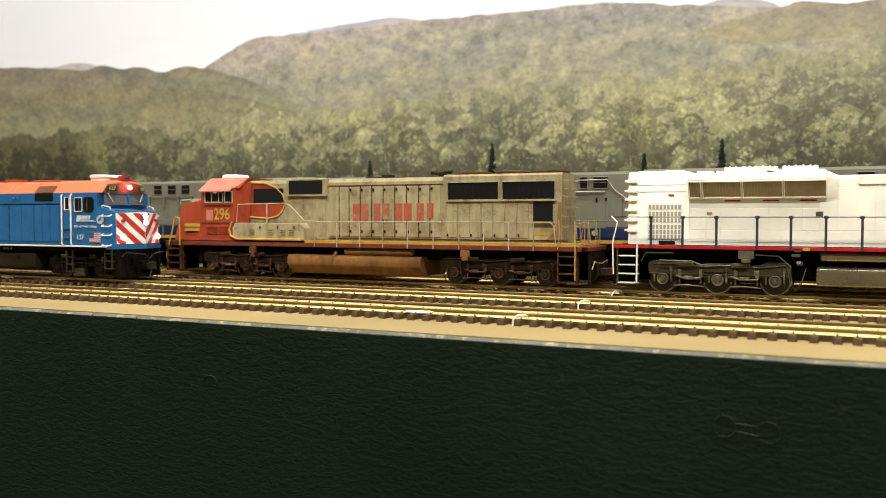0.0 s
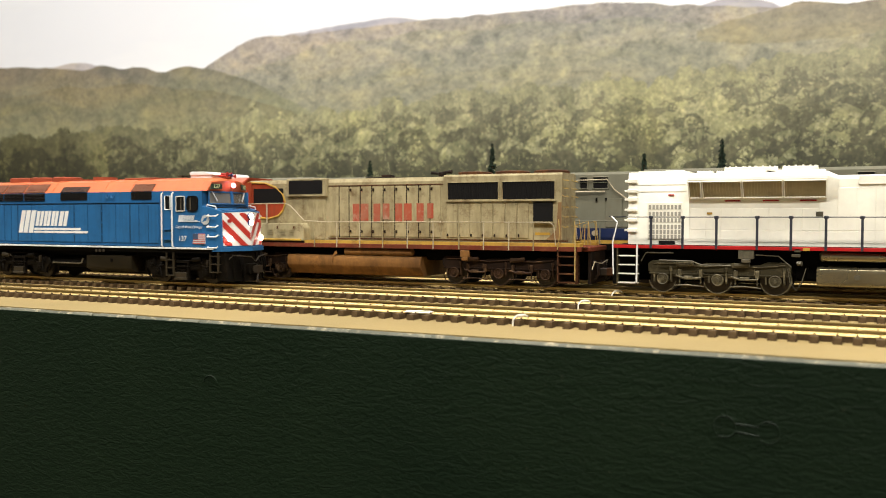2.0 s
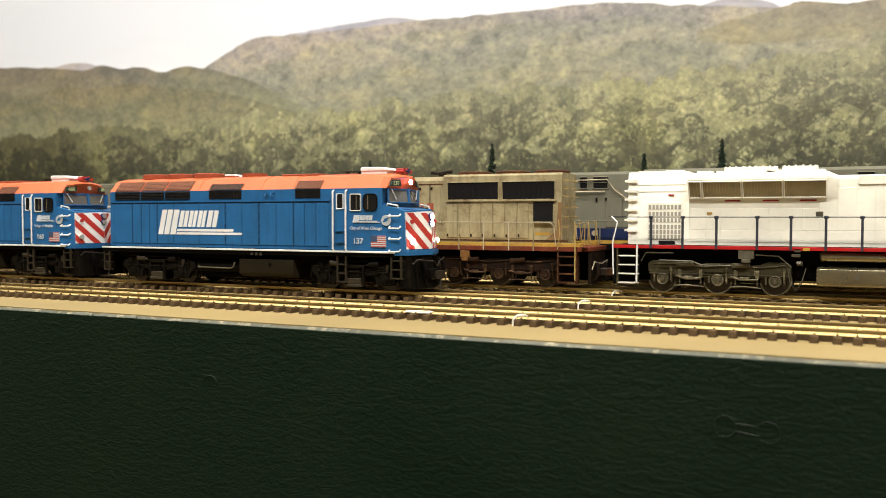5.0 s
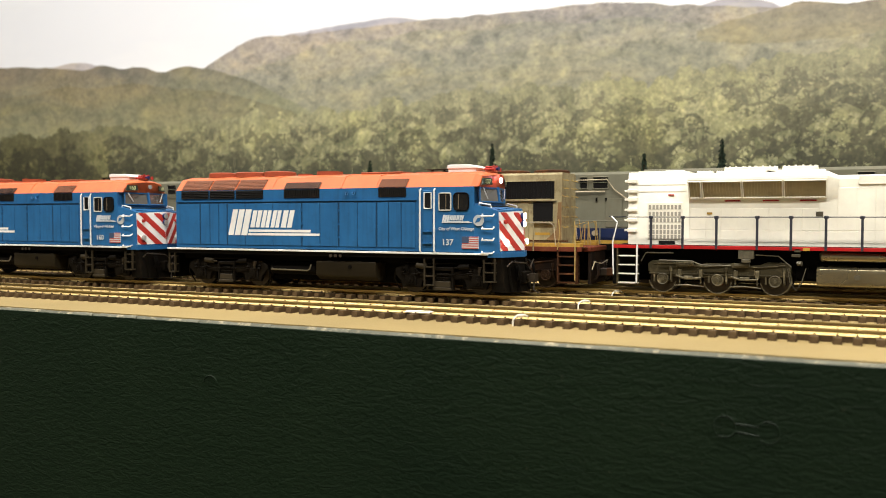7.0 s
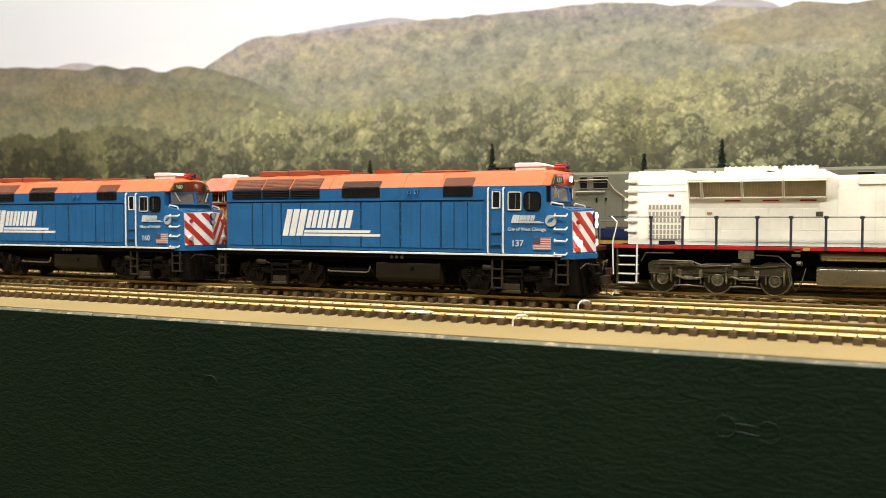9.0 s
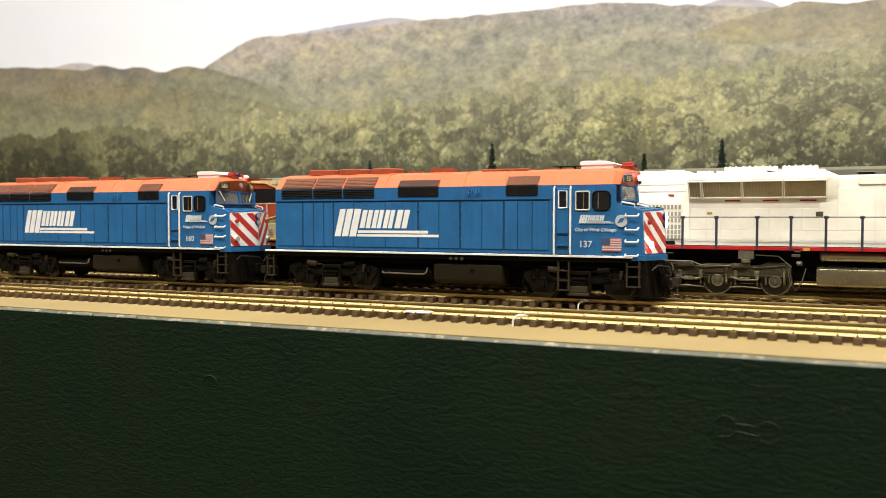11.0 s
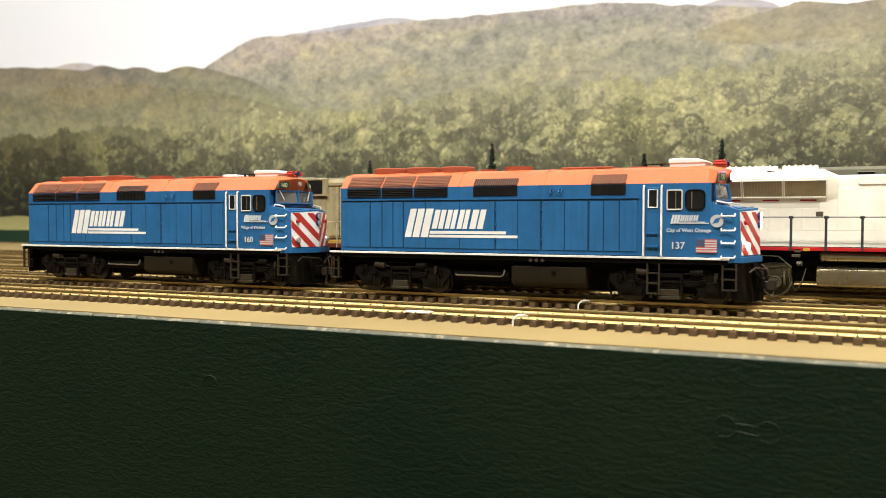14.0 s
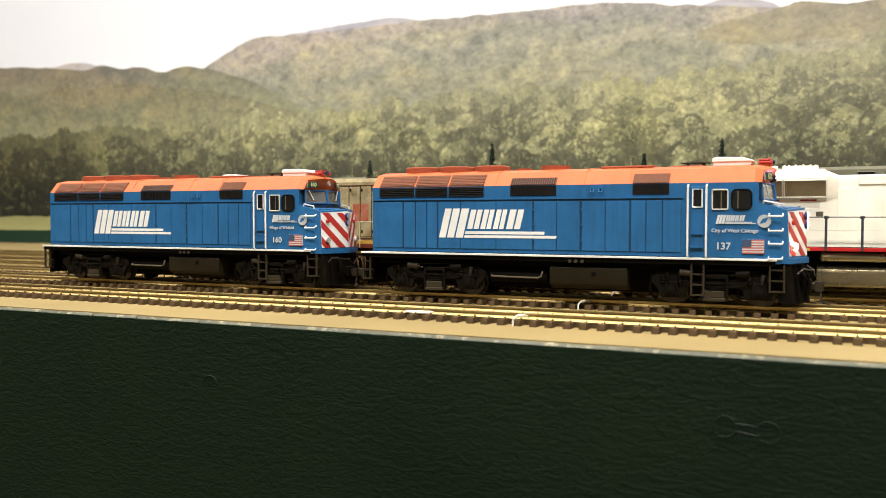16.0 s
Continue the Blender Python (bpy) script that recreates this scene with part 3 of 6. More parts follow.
def commuter_engine(number, town, lit):
    """Cowl-type passenger engine; x runs forwards from the rear wall, z from the rail head."""
    eng = tagged(new("diesel_locomotive"), "blue cowl passenger engine, orange roof, red-white striped nose, " + ("lamps lit" if lit else "lamps off"), "model locomotive", "commuter engines")
    # body with its cab end narrowed in plan
    plan = [(0, -18), (160.0, -18), (160.4, -15.2), (163.8, 0), (160.4, 15.2), (160.0, 18), (0, 18)]
    body = part("body", Shape().prism(plan, "z", 18.2, 39.0).hull([(x, y, 39.0) for x, y in plan[:2] + [(158.8, -15)] + [(158.8, 15)] + plan[-2:]],
                                                                      [(x, y, 45.8) for x, y in plan[:2] + [(158.8, -15)] + [(158.8, 15)] + plan[-2:]]), BLUE, eng)
    # added dark box hides the lit bench behind trucks and tank
    part("underframe", Shape().box(8, 158, -7, 7, 3.4, 16, 0.4), BLACK, eng, "plain black box added to close the lit gaps under the body")
    roof = Shape()
    ring = lambda x, k=1.0: [(x, -18, 45.8), (x, -13.2, 51.2), (x, -6, 52.6), (x, 6, 52.6), (x, 13.2, 51.2), (x, 18, 45.8)]
    roof.hull(ring(0.0), ring(158.5))
    roof.hull([(158.5, -18, 45.8), (158.5, -13.2, 51.2), (158.5, -6, 52.6), (158.5, 6, 52.6), (158.5, 13.2, 51.2), (158.5, 18, 45.8)],
              [(160.6, -15.6, 45.8), (161.0, -12.2, 50.6), (163.0, -5, 51.8), (163.0, 5, 51.8), (161.0, 12.2, 50.6), (160.6, 15.6, 45.8)])
    roof.hull([(160.6, -15.6, 45.8), (161.0, -12.2, 50.6), (163.0, -5, 51.8), (163.0, 5, 51.8), (161.0, 12.2, 50.6), (160.6, 15.6, 45.8)],
              [(160.9, -15.0, 45.9), (161.3, -12.0, 50.2), (164.6, -3.5, 51.2), (164.6, 3.5, 51.2), (161.3, 12.0, 50.2), (160.9, 15.0, 45.9)])
    ribs = []
    for x in (57.5, 95, 113):
        ribs.append(Shape())
        ribs[-1].hull([(x - 0.25, -18.2, 45.8), (x - 0.25, -13.3, 51.4), (x - 0.25, -6, 52.8), (x - 0.25, 6, 52.8), (x - 0.25, 13.3, 51.4), (x - 0.25, 18.2, 45.8)],
                  [(x + 0.25, -18.2, 45.8), (x + 0.25, -13.3, 51.4), (x + 0.25, -6, 52.8), (x + 0.25, 6, 52.8), (x + 0.25, 13.3, 51.4), (x + 0.25, 18.2, 45.8)])
    roof = part("roof", roof, ORANGE, eng, "orange roof with sloping edges")
    for r in ribs:
        part("roof_rib", r, ORANGE, roof)
    # nose
    nose = Shape()
    low = [(159.8, -17.95, 17.2), (166, -17.8, 17.2), (170.4, -15.6, 17.2), (175.6, 0, 17.2), (170.4, 15.6, 17.2), (166, 17.8, 17.2), (159.8, 17.95, 17.2)]
    top = [(159.8, -17.95, 38.2), (164, -17.0, 37.4), (169.4, -15.2, 35.6), (174.6, 0, 36.6), (169.4, 15.2, 35.6), (164, 17.0, 37.4), (159.8, 17.95, 38.2)]
    nose.hull(low, top)
    nose = part("nose", nose, BLUE, eng)
    part("nose_deck", Shape().plate([(161.2, -14.2, 38.0), (169.0, -13.6, 36.1), (173.2, 0, 36.9), (169.0, 13.6, 36.1), (161.2, 14.2, 38.0)], (0, 0, 0.25)), SOOT, nose, "dark anti-glare deck")
    part("anticlimber", Shape().prism([(166, -17.9), (171.2, -15.9), (176.4, 0), (171.2, 15.9), (166, 17.9)], "z", 16.2, 18.2), BLUE, nose)
    for s in (-1, 1):
        def on(u, z, out=0.0):
            k = (z - 17.2) / 18.4
            a = Vector((170.4 - k * 1.0, s * (15.6 - 0.4 * k), z))
            b = Vector((175.6 - k * 1.0, 0, z))
            return a.lerp(b, u) + Vector((0.95, s * 0.3, 0)) * out
        z0 = 18.9
        zt = lambda u: 35.0 + 0.7 * u
        white = Shape().hull([on(0.03, z0, 0.02), on(0.995, z0, 0.02), on(0.995, zt(1), 0.02), on(0.03, zt(0), 0.02)], [on(0.03, z0, 0.2), on(0.995, z0, 0.2), on(0.995, zt(1), 0.2), on(0.03, zt(0), 0.2)])
        panel = part("stripe_panel", white, WHITE, nose, "white panel with slanted red stripes")
        for off in (22.8, 30.4, 38.0, 45.6):
            lo, hi = clip_band(0.03, 0.995, lambda u: off - 15.0 * u - 1.9, lambda u: off - 15.0 * u + 1.9, z0, 35.0, 16)
            keep = [(a, b) for a, b in zip(lo, hi) if b[1] - a[1] > 0.02]
            if len(keep) > 1:
                pts = [q[0] for q in keep] + [q[1] for q in keep[::-1]]
                part("red_stripe", Shape().hull([on(u, z, 0.18) for u, z in pts], [on(u, z, 0.3) for u, z in pts]), RED, panel)
        # ditch lights
        dl = part("ditch_light", Shape().cyl(on(0.22, 22.4, 0.1), on(0.22, 22.4, 1.3), 1.25, n=14), WHITE, nose)
        part("lens", Shape().cyl(on(0.22, 22.4, 1.25), on(0.22, 22.4, 1.7), 1.4, 1.1, n=14), LIT if lit else LENS, dl, "bright lit lens" if lit else "unlit lens")
        part("marker_lamp", Shape().cyl(on(0.25, 31.0, 0.1), on(0.25, 31.0, 1.3), 0.9, n=10), RED, nose)
        # windshield
        pane = [(160.6, s * 14.2, 39.4), (163.8, s * 0.8, 39.4), (162.8, s * 0.8, 45.3), (160.2, s * 13.6, 45.3)]
        ws = part("windshield", Shape().plate(pane, (0.35, s * -0.05, 0.05)), WINDSHIELD, eng, "windshield pane paled for its reflection")
        f = Shape()
        q = [Vector(v) + Vector((0.5, 0, 0.05)) for v in pane]
        f.tube(q + [q[0]], 0.42, 5)
        part("window_frame", f, BLUE, ws)
        part("wiper", Shape().tube([(161.8, s * 12.5, 45.6), (162.6, s * 9.6, 41.0)], 0.22), WHITE, ws)
        board = [(161.5, s * 14.0, 46.6), (163.6, s * 7.6, 46.8), (163.2, s * 7.6, 49.6), (161.4, s * 12.6, 49.4)]
        nb = part("number_board", Shape().plate(board, (0.5, 0, 0)), NUMBER_BOARD, eng)
        at = Matrix.Translation((0.16255 if s < 0 else 0.16375, -0.0124 if s < 0 else 0.0090, 0.0472)) @ pose(0, 0, 0, 90, 0, 72 if s < 0 else 108)
        writing("digits", number, 1.9, DIGITS, nb, at, squeeze=0.95)
        # side things
        y = s * 18.0
        out = s * 0.28
        doors = ((1.2, 14.8), (15.6, 20.9), (21.4, 26.3), (26.8, 31.3), (32.0, 42.2), (42.5, 58.1), (58.4, 73.9), (74.7, 84.0), (84.3, 93.6),
                 (94.5, 103.7), (104.0, 113.1), (114.0, 119.4), (119.8, 125.6), (126.0, 132.6))
        for k, (a, b) in enumerate(doors):
            d = Shape().box(a, b, y - s * 0.2, y + out, 19.8, 39.4, 0.1)
            if 6 < k < 11 and k % 2 == 1:
                for z in (24, 30, 36):
                    d.box(a - 0.35, a + 0.3, y, y + s * 0.55, z - 0.5, z + 0.5)
            part("side_door", d, BLUE, body)
        # dark blue strips paint shade into the gaps between doors and rail
        seams = Shape()
        for (a0, b0), (a1, b1) in zip(doors, doors[1:]):
            seams.box(b0 - 0.05, a1 + 0.05, y - s * 0.1, y + s * 0.06, 19.8, 39.4)
        seams.box(0.8, 133, y - s * 0.1, y + s * 0.07, 39.3, 40.3)
        part("door_gap_shade", seams, SEAM, body)
        part("belt_rail", Shape().box(0.3, 133.4, y - s * 0.2, y + s * 0.45, 40.2, 40.9), BLUE, body)
        part("lower_rail", Shape().box(0.3, 133.4, y - s * 0.2, y + s * 0.35, 18.3, 18.9), BLUE, body)
        part("sill_stripe", Shape().box(-5.8, 166.5, y - s * 0.4, y + s * 0.5, 17.15, 17.95, 0.1), WHITE, eng, "white sill stripe")
        # louvred intakes over the roof's slope
        for x0, x1, ztop, upright in ((3.6, 20.3, 50.5, False), (21.1, 36.0, 50.5, False), (36.9, 52.6, 50.5, False), (64.4, 83.8, 48.6, True), (114.4, 128.1, 49.4, True)):
            yt = s * (18 - 4.8 * (ztop - 45.8) / 5.4)
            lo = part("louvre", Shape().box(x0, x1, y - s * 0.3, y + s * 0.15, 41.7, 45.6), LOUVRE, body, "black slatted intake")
            slats, bars = Shape(), Shape()
            if upright:
                k = x0 + 0.4
                while k < x1:
                    slats.hull([(k, y, 41.9), (k + 0.45, y, 41.9), (k + 0.45, y + s * 0.45, 41.9), (k, y + s * 0.45, 41.9)], [(k, y, 45.6), (k + 0.45, y, 45.6), (k + 0.45, y + s * 0.45, 45.6), (k, y + s * 0.45, 45.6)])
                    bars.hull([(k, y, 45.7), (k + 0.45, y, 45.7), (k + 0.45, y + s * 0.5, 46.0), (k, y + s * 0.5, 46.0)], [(k, yt, ztop), (k + 0.45, yt, ztop), (k + 0.45, yt + s * 0.4, ztop + 0.35), (k, yt + s * 0.4, ztop + 0.35)])
                    k += 0.95
            else:
                for j in range(5):
                    z = 41.9 + j * 0.78
                    slats.hull([(x0, y, z), (x1, y, z), (x1, y, z + 0.4), (x0, y, z + 0.4)], [(x0, y + s * 0.5, z - 0.15), (x1, y + s * 0.5, z - 0.15), (x1, y + s * 0.5, z + 0.1), (x0, y + s * 0.5, z + 0.1)])
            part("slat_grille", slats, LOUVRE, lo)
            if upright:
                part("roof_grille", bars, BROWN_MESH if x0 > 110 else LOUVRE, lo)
            scr = Shape().hull([(x0, y * 1.003, 46.0), (x1, y * 1.003, 46.0), (x1, yt * 1.003, ztop), (x0, yt * 1.003, ztop)], [(x0, y * 1.003, 46.0 + 0.3), (x1, y * 1.003, 46.3), (x1, yt + s * 0.25, ztop + 0.25), (x0, yt + s * 0.25, ztop + 0.25)])
            screen = part("roof_screen", scr, BROWN_MESH, roof, "rust brown intake screen")
            if not upright:
                over = Shape()
                for j in range(6):
                    f = 0.1 + 0.15 * j
                    yq, zq = y + (yt - y) * f, 46.0 + (ztop - 46.0) * f
                    over.hull([(x0 + 0.3, yq + s * 0.1, zq + 0.1), (x1 - 0.3, yq + s * 0.1, zq + 0.1), (x1 - 0.3, yq - s * 0.25, zq + 0.4), (x0 + 0.3, yq - s * 0.25, zq + 0.4)],
                              [(x0 + 0.3, yq + s * 0.35, zq + 0.25), (x1 - 0.3, yq + s * 0.35, zq + 0.25), (x1 - 0.3, yq + s * 0.0, zq + 0.5), (x0 + 0.3, yq + s * 0.0, zq + 0.5)])
                part("slat_grille", over, SCREEN_SLAT, screen, "screen slats painted lighter as if lit")
        # cab door with rails and steps
        door = part("cab_door", Shape().box(136.0, 141.0, y - s * 0.3, y + s * 0.2, 20.2, 44.4, 0.15), BLUE, body)
        part("window", Shape().box(137.0, 140.2, y, y + s * 0.32, 36.8, 43.3), GLASS, door)
        part("window_frame", Shape().tube([(136.9, y + s * 0.35, 36.7), (140.3, y + s * 0.35, 36.7), (140.3, y + s * 0.35, 43.4), (136.9, y + s * 0.35, 43.4), (136.9, y + s * 0.35, 36.7)], 0.28, 5), WHITE, door, "white window frame")
        for x in (135.2, 141.9):
            part("handrail", Shape().tube([(x, y, 45.0), (x, y + s * 0.9, 44.4), (x, y + s * 0.9, 18.6), (x, y, 18.0)], 0.38), WHITE, eng, "white grab rail")
        for z in (22.0, 27.0):
            part("step", Shape().box(136.2, 140.8, y - s * 0.2, y + s * 0.9, z - 0.4, z + 0.2), BLUE, door)
        for x0, x1, fr, cr in ((143.9, 149.4, DULL_FRAME, 0.5), (150.7, 157.6, BLACK, 1.7)):
            ring_ = rounded(x0, x1, 35.9, 43.1, cr)
            w = part("cab_window", Shape().prism(ring_, "y", y - s * 0.1, y + s * 0.2), GLASS, body)
            part("window_frame", Shape().tube([(u, y + s * 0.25, v) for u, v in ring_ + ring_[:1]], 0.28, 5), fr, w)
            # added grey bar stands in for the lit interior behind the glass
            xm = x0 + (x1 - x0) * (0.55 if cr < 1 else 0.3)
            part("lit_interior_bar", Shape().box(xm, xm + 0.3, y, y + s * 0.26, 36.4, 42.6), PIPE, w, "grey bar standing for the lit cab interior")
        for z in (33.4, 28.1, 23.4, 18.0):
            part("grab_iron", Shape().tube([(163.6, y * 0.97, z + 0.8), (163.6, y * 1.04, z), (168.2, y * 0.99, z), (168.2, y * 0.9, z + 0.8)], 0.36), WHITE, eng, "white grab iron")
        part("grab_iron", Shape().tube([(161.4, s * 16.2, 38.0), (161.6, s * 16.2, 39.0), (166.4, s * 15.4, 38.0), (166.6, s * 15.4, 36.8)], 0.32), WHITE, eng, "white grab iron")
        # steps under the cab
        for x0, x1, z0, z1 in ((136.2, 141.2, 3.6, 16.0), (163.8, 169.2, 5.8, 15.8), (-5.7, -1.6, 5.6, 16.6)):
            st = part("step_back", Shape().box(x0, x1, s * 14.2, s * 14.5, z0, z1), BLACK, eng)
            for x in (x0, x1 - 0.6):
                part("step_side", Shape().box(x, x + 0.6, s * 16.4, s * 17.4, z0, z1), TRUCK_DUST, st, "dust-brown step side")
            for z in np.arange(z0, z1 - 1, 3.9):
                part("tread", Shape().box(x0, x1, s * 14.6, s * 17.4, z, z + 0.5), TRUCK_DUST, st)
        # lifting brackets above the belt rail
        for x in (98.6, 102.0):
            part("lift_bracket", Shape().box(x - 0.9, x + 0.9, y - s * 0.1, y + s * 0.5, 44.0, 44.5).tube([(x - 0.7, y + s * 0.2, 44.2), (x - 0.5, y + s * 0.9, 42.8), (x + 0.5, y + s * 0.9, 42.8), (x + 0.7, y + s * 0.2, 44.2)], 0.25), BLUE, body)
        # emblem, flag and writing
        emblem(eng, s, y, number, town)
    # roof gear
    for x, r in ((16.2, 8.2), (32.8, 8.2), (49.4, 7.8)):
        fan = part("radiator_fan", Shape().cyl((x, 0, 52.4), (x, 0, 54.6), r, n=28).cyl((x, 0, 54.6), (x, 0, 55.0), r, r - 0.8, n=28), ROOF_RED, roof, "red brown round fan housing")
        part("hub", Shape().cyl((x, 0, 55.0), (x, 0, 55.3), 2.2, n=12), ROOF_RED, fan)
    part("roof_fan", Shape().cyl((78, 0, 52.4), (78, 0, 54.4), 6.2, n=24).cyl((64, 0, 52.4), (64, 0, 53.6), 3.5, n=16), ROOF_RED, roof)
    part("roof_hatch", Shape().box(99, 120, -7, 7, 52.4, 53.4, 0.3), ROOF_RED, roof)
    part("roof_hatch", Shape().box(126, 139, -5, 5, 52.4, 53.0, 0.3), ROOF_RED, roof)
    part("antenna_plate", Shape().box(129.5, 140.5, -3, 3, 54.0, 54.25).cyl((132, 0, 52.8), (132, 0, 54.4), 0.6, n=8).cyl((138, 0, 52.8), (138, 0, 54.4), 0.6, n=8), TRUCK_DUST, roof, "flat brown roof antenna")
    cool = Shape().hull([(142.4, -5.6, 52.4), (155.6, -5.6, 52.4), (155.6, 5.6, 52.4), (142.4, 5.6, 52.4)], [(142.4, -5.6, 54.0), (156.0, -5.6, 54.0), (156.0, 5.6, 54.0), (142.4, 5.6, 54.0)])
    cool.prism([(142.0, 54.0), (157.0, 54.0), (156.6, 54.6), (153, 55.7), (143.4, 55.9), (142.0, 55.5)], "y", -6, 6, 0.2)
    part("air_conditioner", cool, WHITE, roof, "white rounded roof cooling box")
    horn = part("air_horn", Shape().box(157.8, 163.0, -1.2, 1.2, 52.2, 53.3, 0.2), ROOF_RED, roof, "red five-trumpet horn")
    for y, z, x1 in ((-3.2, 53.6, 163.4), (-1.6, 54.6, 162.4), (0, 53.9, 164.0), (1.6, 54.6, 162.4), (3.2, 53.6, 163.4)):
        part("trumpet", Shape().cyl((158.4, y, z), (x1 - 0.8, y, z), 0.5, n=8).cyl((x1 - 0.8, y, z), (x1, y, z), 0.5, 1.0, n=10), RED if y else NAVY, horn)
    part("roof_beacon", Shape().cyl((164.6, 0, 48.8), (165.2, 0, 48.8), 1.15, n=14), LIT_PINK if lit else LENS, eng, "pinkish lit lamp" if lit else "unlit lamp")
    for z in (33.4, 30.2):
        hl = part("headlight", Shape().cyl((173.6, 0, z), (175.7, 0, z), 1.55, n=16), NAVY, nose)
        part("lens", Shape().cyl((175.6, 0, z), (176.0, 0, z), 1.35, n=16), LIT if lit else LENS, hl, "bright lit lens" if lit else "unlit lens")
    part("windshield_post", Shape().tube([(164.4, 0, 39.0), (163.4, 0, 45.9)], 0.6), BLUE, eng)
    for s in (-1, 1):
        part("hose", Shape().tube([(174.2, s * 6.5, 12), (176.4, s * 6.6, 9.5), (176.0, s * 6.4, 4.5)], 0.5), BLACK, eng)
    # below the floor
    part("underframe", Shape().box(-5.8, 166, -17.6, 17.6, 15.4, 17.0).box(0, 168, -12, 12, 12.5, 15.4), BLACK, eng)
    part("pilot", Shape().hull([(167, -15.6, 2.2), (172.5, -14, 1.6), (177, 0, 1.4), (172.5, 14, 1.6), (167, 15.6, 2.2)], [(167, -16.4, 16.2), (170.6, -15, 16.2), (174.6, 0, 16.2), (170.6, 15, 16.2), (167, 16.4, 16.2)]), SOOT, eng, "sooty black pilot plate")
    for y in (-11, -6, 6, 11):
        k = abs(y) / 15
        part("plow_rib", Shape().hull([(177.4 - 4.6 * k, y - 0.4, 1.8), (178.4 - 4.6 * k, y - 0.4, 1.8), (178.4 - 4.6 * k, y + 0.4, 1.8), (177.4 - 4.6 * k, y + 0.4, 1.8)],
                                      [(174.4 - 4.0 * k, y - 0.4, 15.4), (175.6 - 4.0 * k, y - 0.4, 15.4), (175.6 - 4.0 * k, y + 0.4, 15.4), (174.4 - 4.0 * k, y + 0.4, 15.4)]), SOOT, eng)
    part("coupler_pocket", Shape().box(173.5, 177.4, -3.6, 3.6, 5.0, 10.0, 0.4), SOOT, eng)
    part("uncoupling_lever", Shape().tube([(173.2, -14.2, 12.5), (175.2, -13.4, 14.4), (178.0, -3, 13.4), (178.4, 0, 11.0), (178.0, 3, 13.4), (175.2, 13.4, 14.4), (173.2, 14.2, 12.5)], 0.28), STEEL, eng)
    for y in (-9.4, -8.0, 8.0, 9.4):
        part("hose", Shape().tube([(174.4, y, 14.6), (176.6, y, 12.4), (177.0, y + 0.3, 8.6), (175.6, y + 0.6, 6.4)], 0.42), BLACK, eng)
    for x0, x1, r in ((174, 181.0, 1),):
        part("coupler", Shape().box(x0, x1 - 2, -1.2, 1.2, 6.2, 8.6, 0.2).hull([(x1 - 2.4, -2.2, 5.6), (x1, -2.0, 5.6), (x1 + 0.6, 1.2, 5.6), (x1 - 2.4, 1.8, 5.6)], [(x1 - 2.4, -2.2, 9.2), (x1, -2.0, 9.2), (x1 + 0.6, 1.2, 9.2), (x1 - 2.4, 1.8, 9.2)])
             .tube([(x1 - 0.5, -0.8, 6.0), (x1 - 0.3, -2.2, 2.2), (x1 + 2.5, -4.5, 1.2)], 0.35), STEEL, eng, "knuckle coupler with trip pin")
    part("coupler", Shape().box(-14, -5, -1.2, 1.2, 6.2, 8.6, 0.2).box(-17.2, -13.6, -1.9, 1.9, 5.6, 9.2, 0.3), STEEL, eng)
    part("rear_plate", Shape().box(-5.8, -4.6, -14, 14, 3.0, 15.6, 0.2), SOOT, eng)
    for s in (-1, 1):
        part("hose", Shape().tube([(-5.6, s * 5, 10), (-7.6, s * 5, 8), (-7.2, s * 5, 4)], 0.45), BLACK, eng)
    tank = Shape().prism([(-16.4, 6.4), (-13.2, 4.4), (13.2, 4.4), (16.4, 6.4), (16.4, 13.2), (-16.4, 13.2)], "x", 80.7, 112.1, 0.4)
    tank = part("fuel_tank", tank, TANK_BROWN, eng, "dark grey brown fuel tank")
    part("filler_cap", Shape().cyl((99, -16.2, 10.6), (99, -16.9, 10.6), 0.9, n=10), BLACK, tank)
    for x in (89.5, 92.0, 94.6):
        part("gauge", Shape().cyl((x, -17.4, 15.6), (x, -17.9, 15.6), 0.75, n=10), RUSTBIT, eng)
    for s in (-1, 1):
        part("air_tank", Shape().cyl((54, s * 11.5, 9.2), (79, s * 11.5, 9.2), 3.0, n=16), BLACK, eng)
        part("pipe", Shape().tube([(55.2, s * 15.0, 9.0), (55.8, s * 16.2, 8.6), (75.8, s * 16.2, 8.4), (77.0, s * 16.0, 9.0), (77.6, s * 15.6, 11.2)], 0.34), PIPE, eng, "thin grey pipe")
    wheels = []
    for cx in (29.0, 144.6):
        two_axle_truck(eng, cx)
        for q in (-15.75, 15.75):
            wheels.append((lathe_wheelset(5.8, eng, cx + q, 5.8), cx + q))
    return eng, wheels


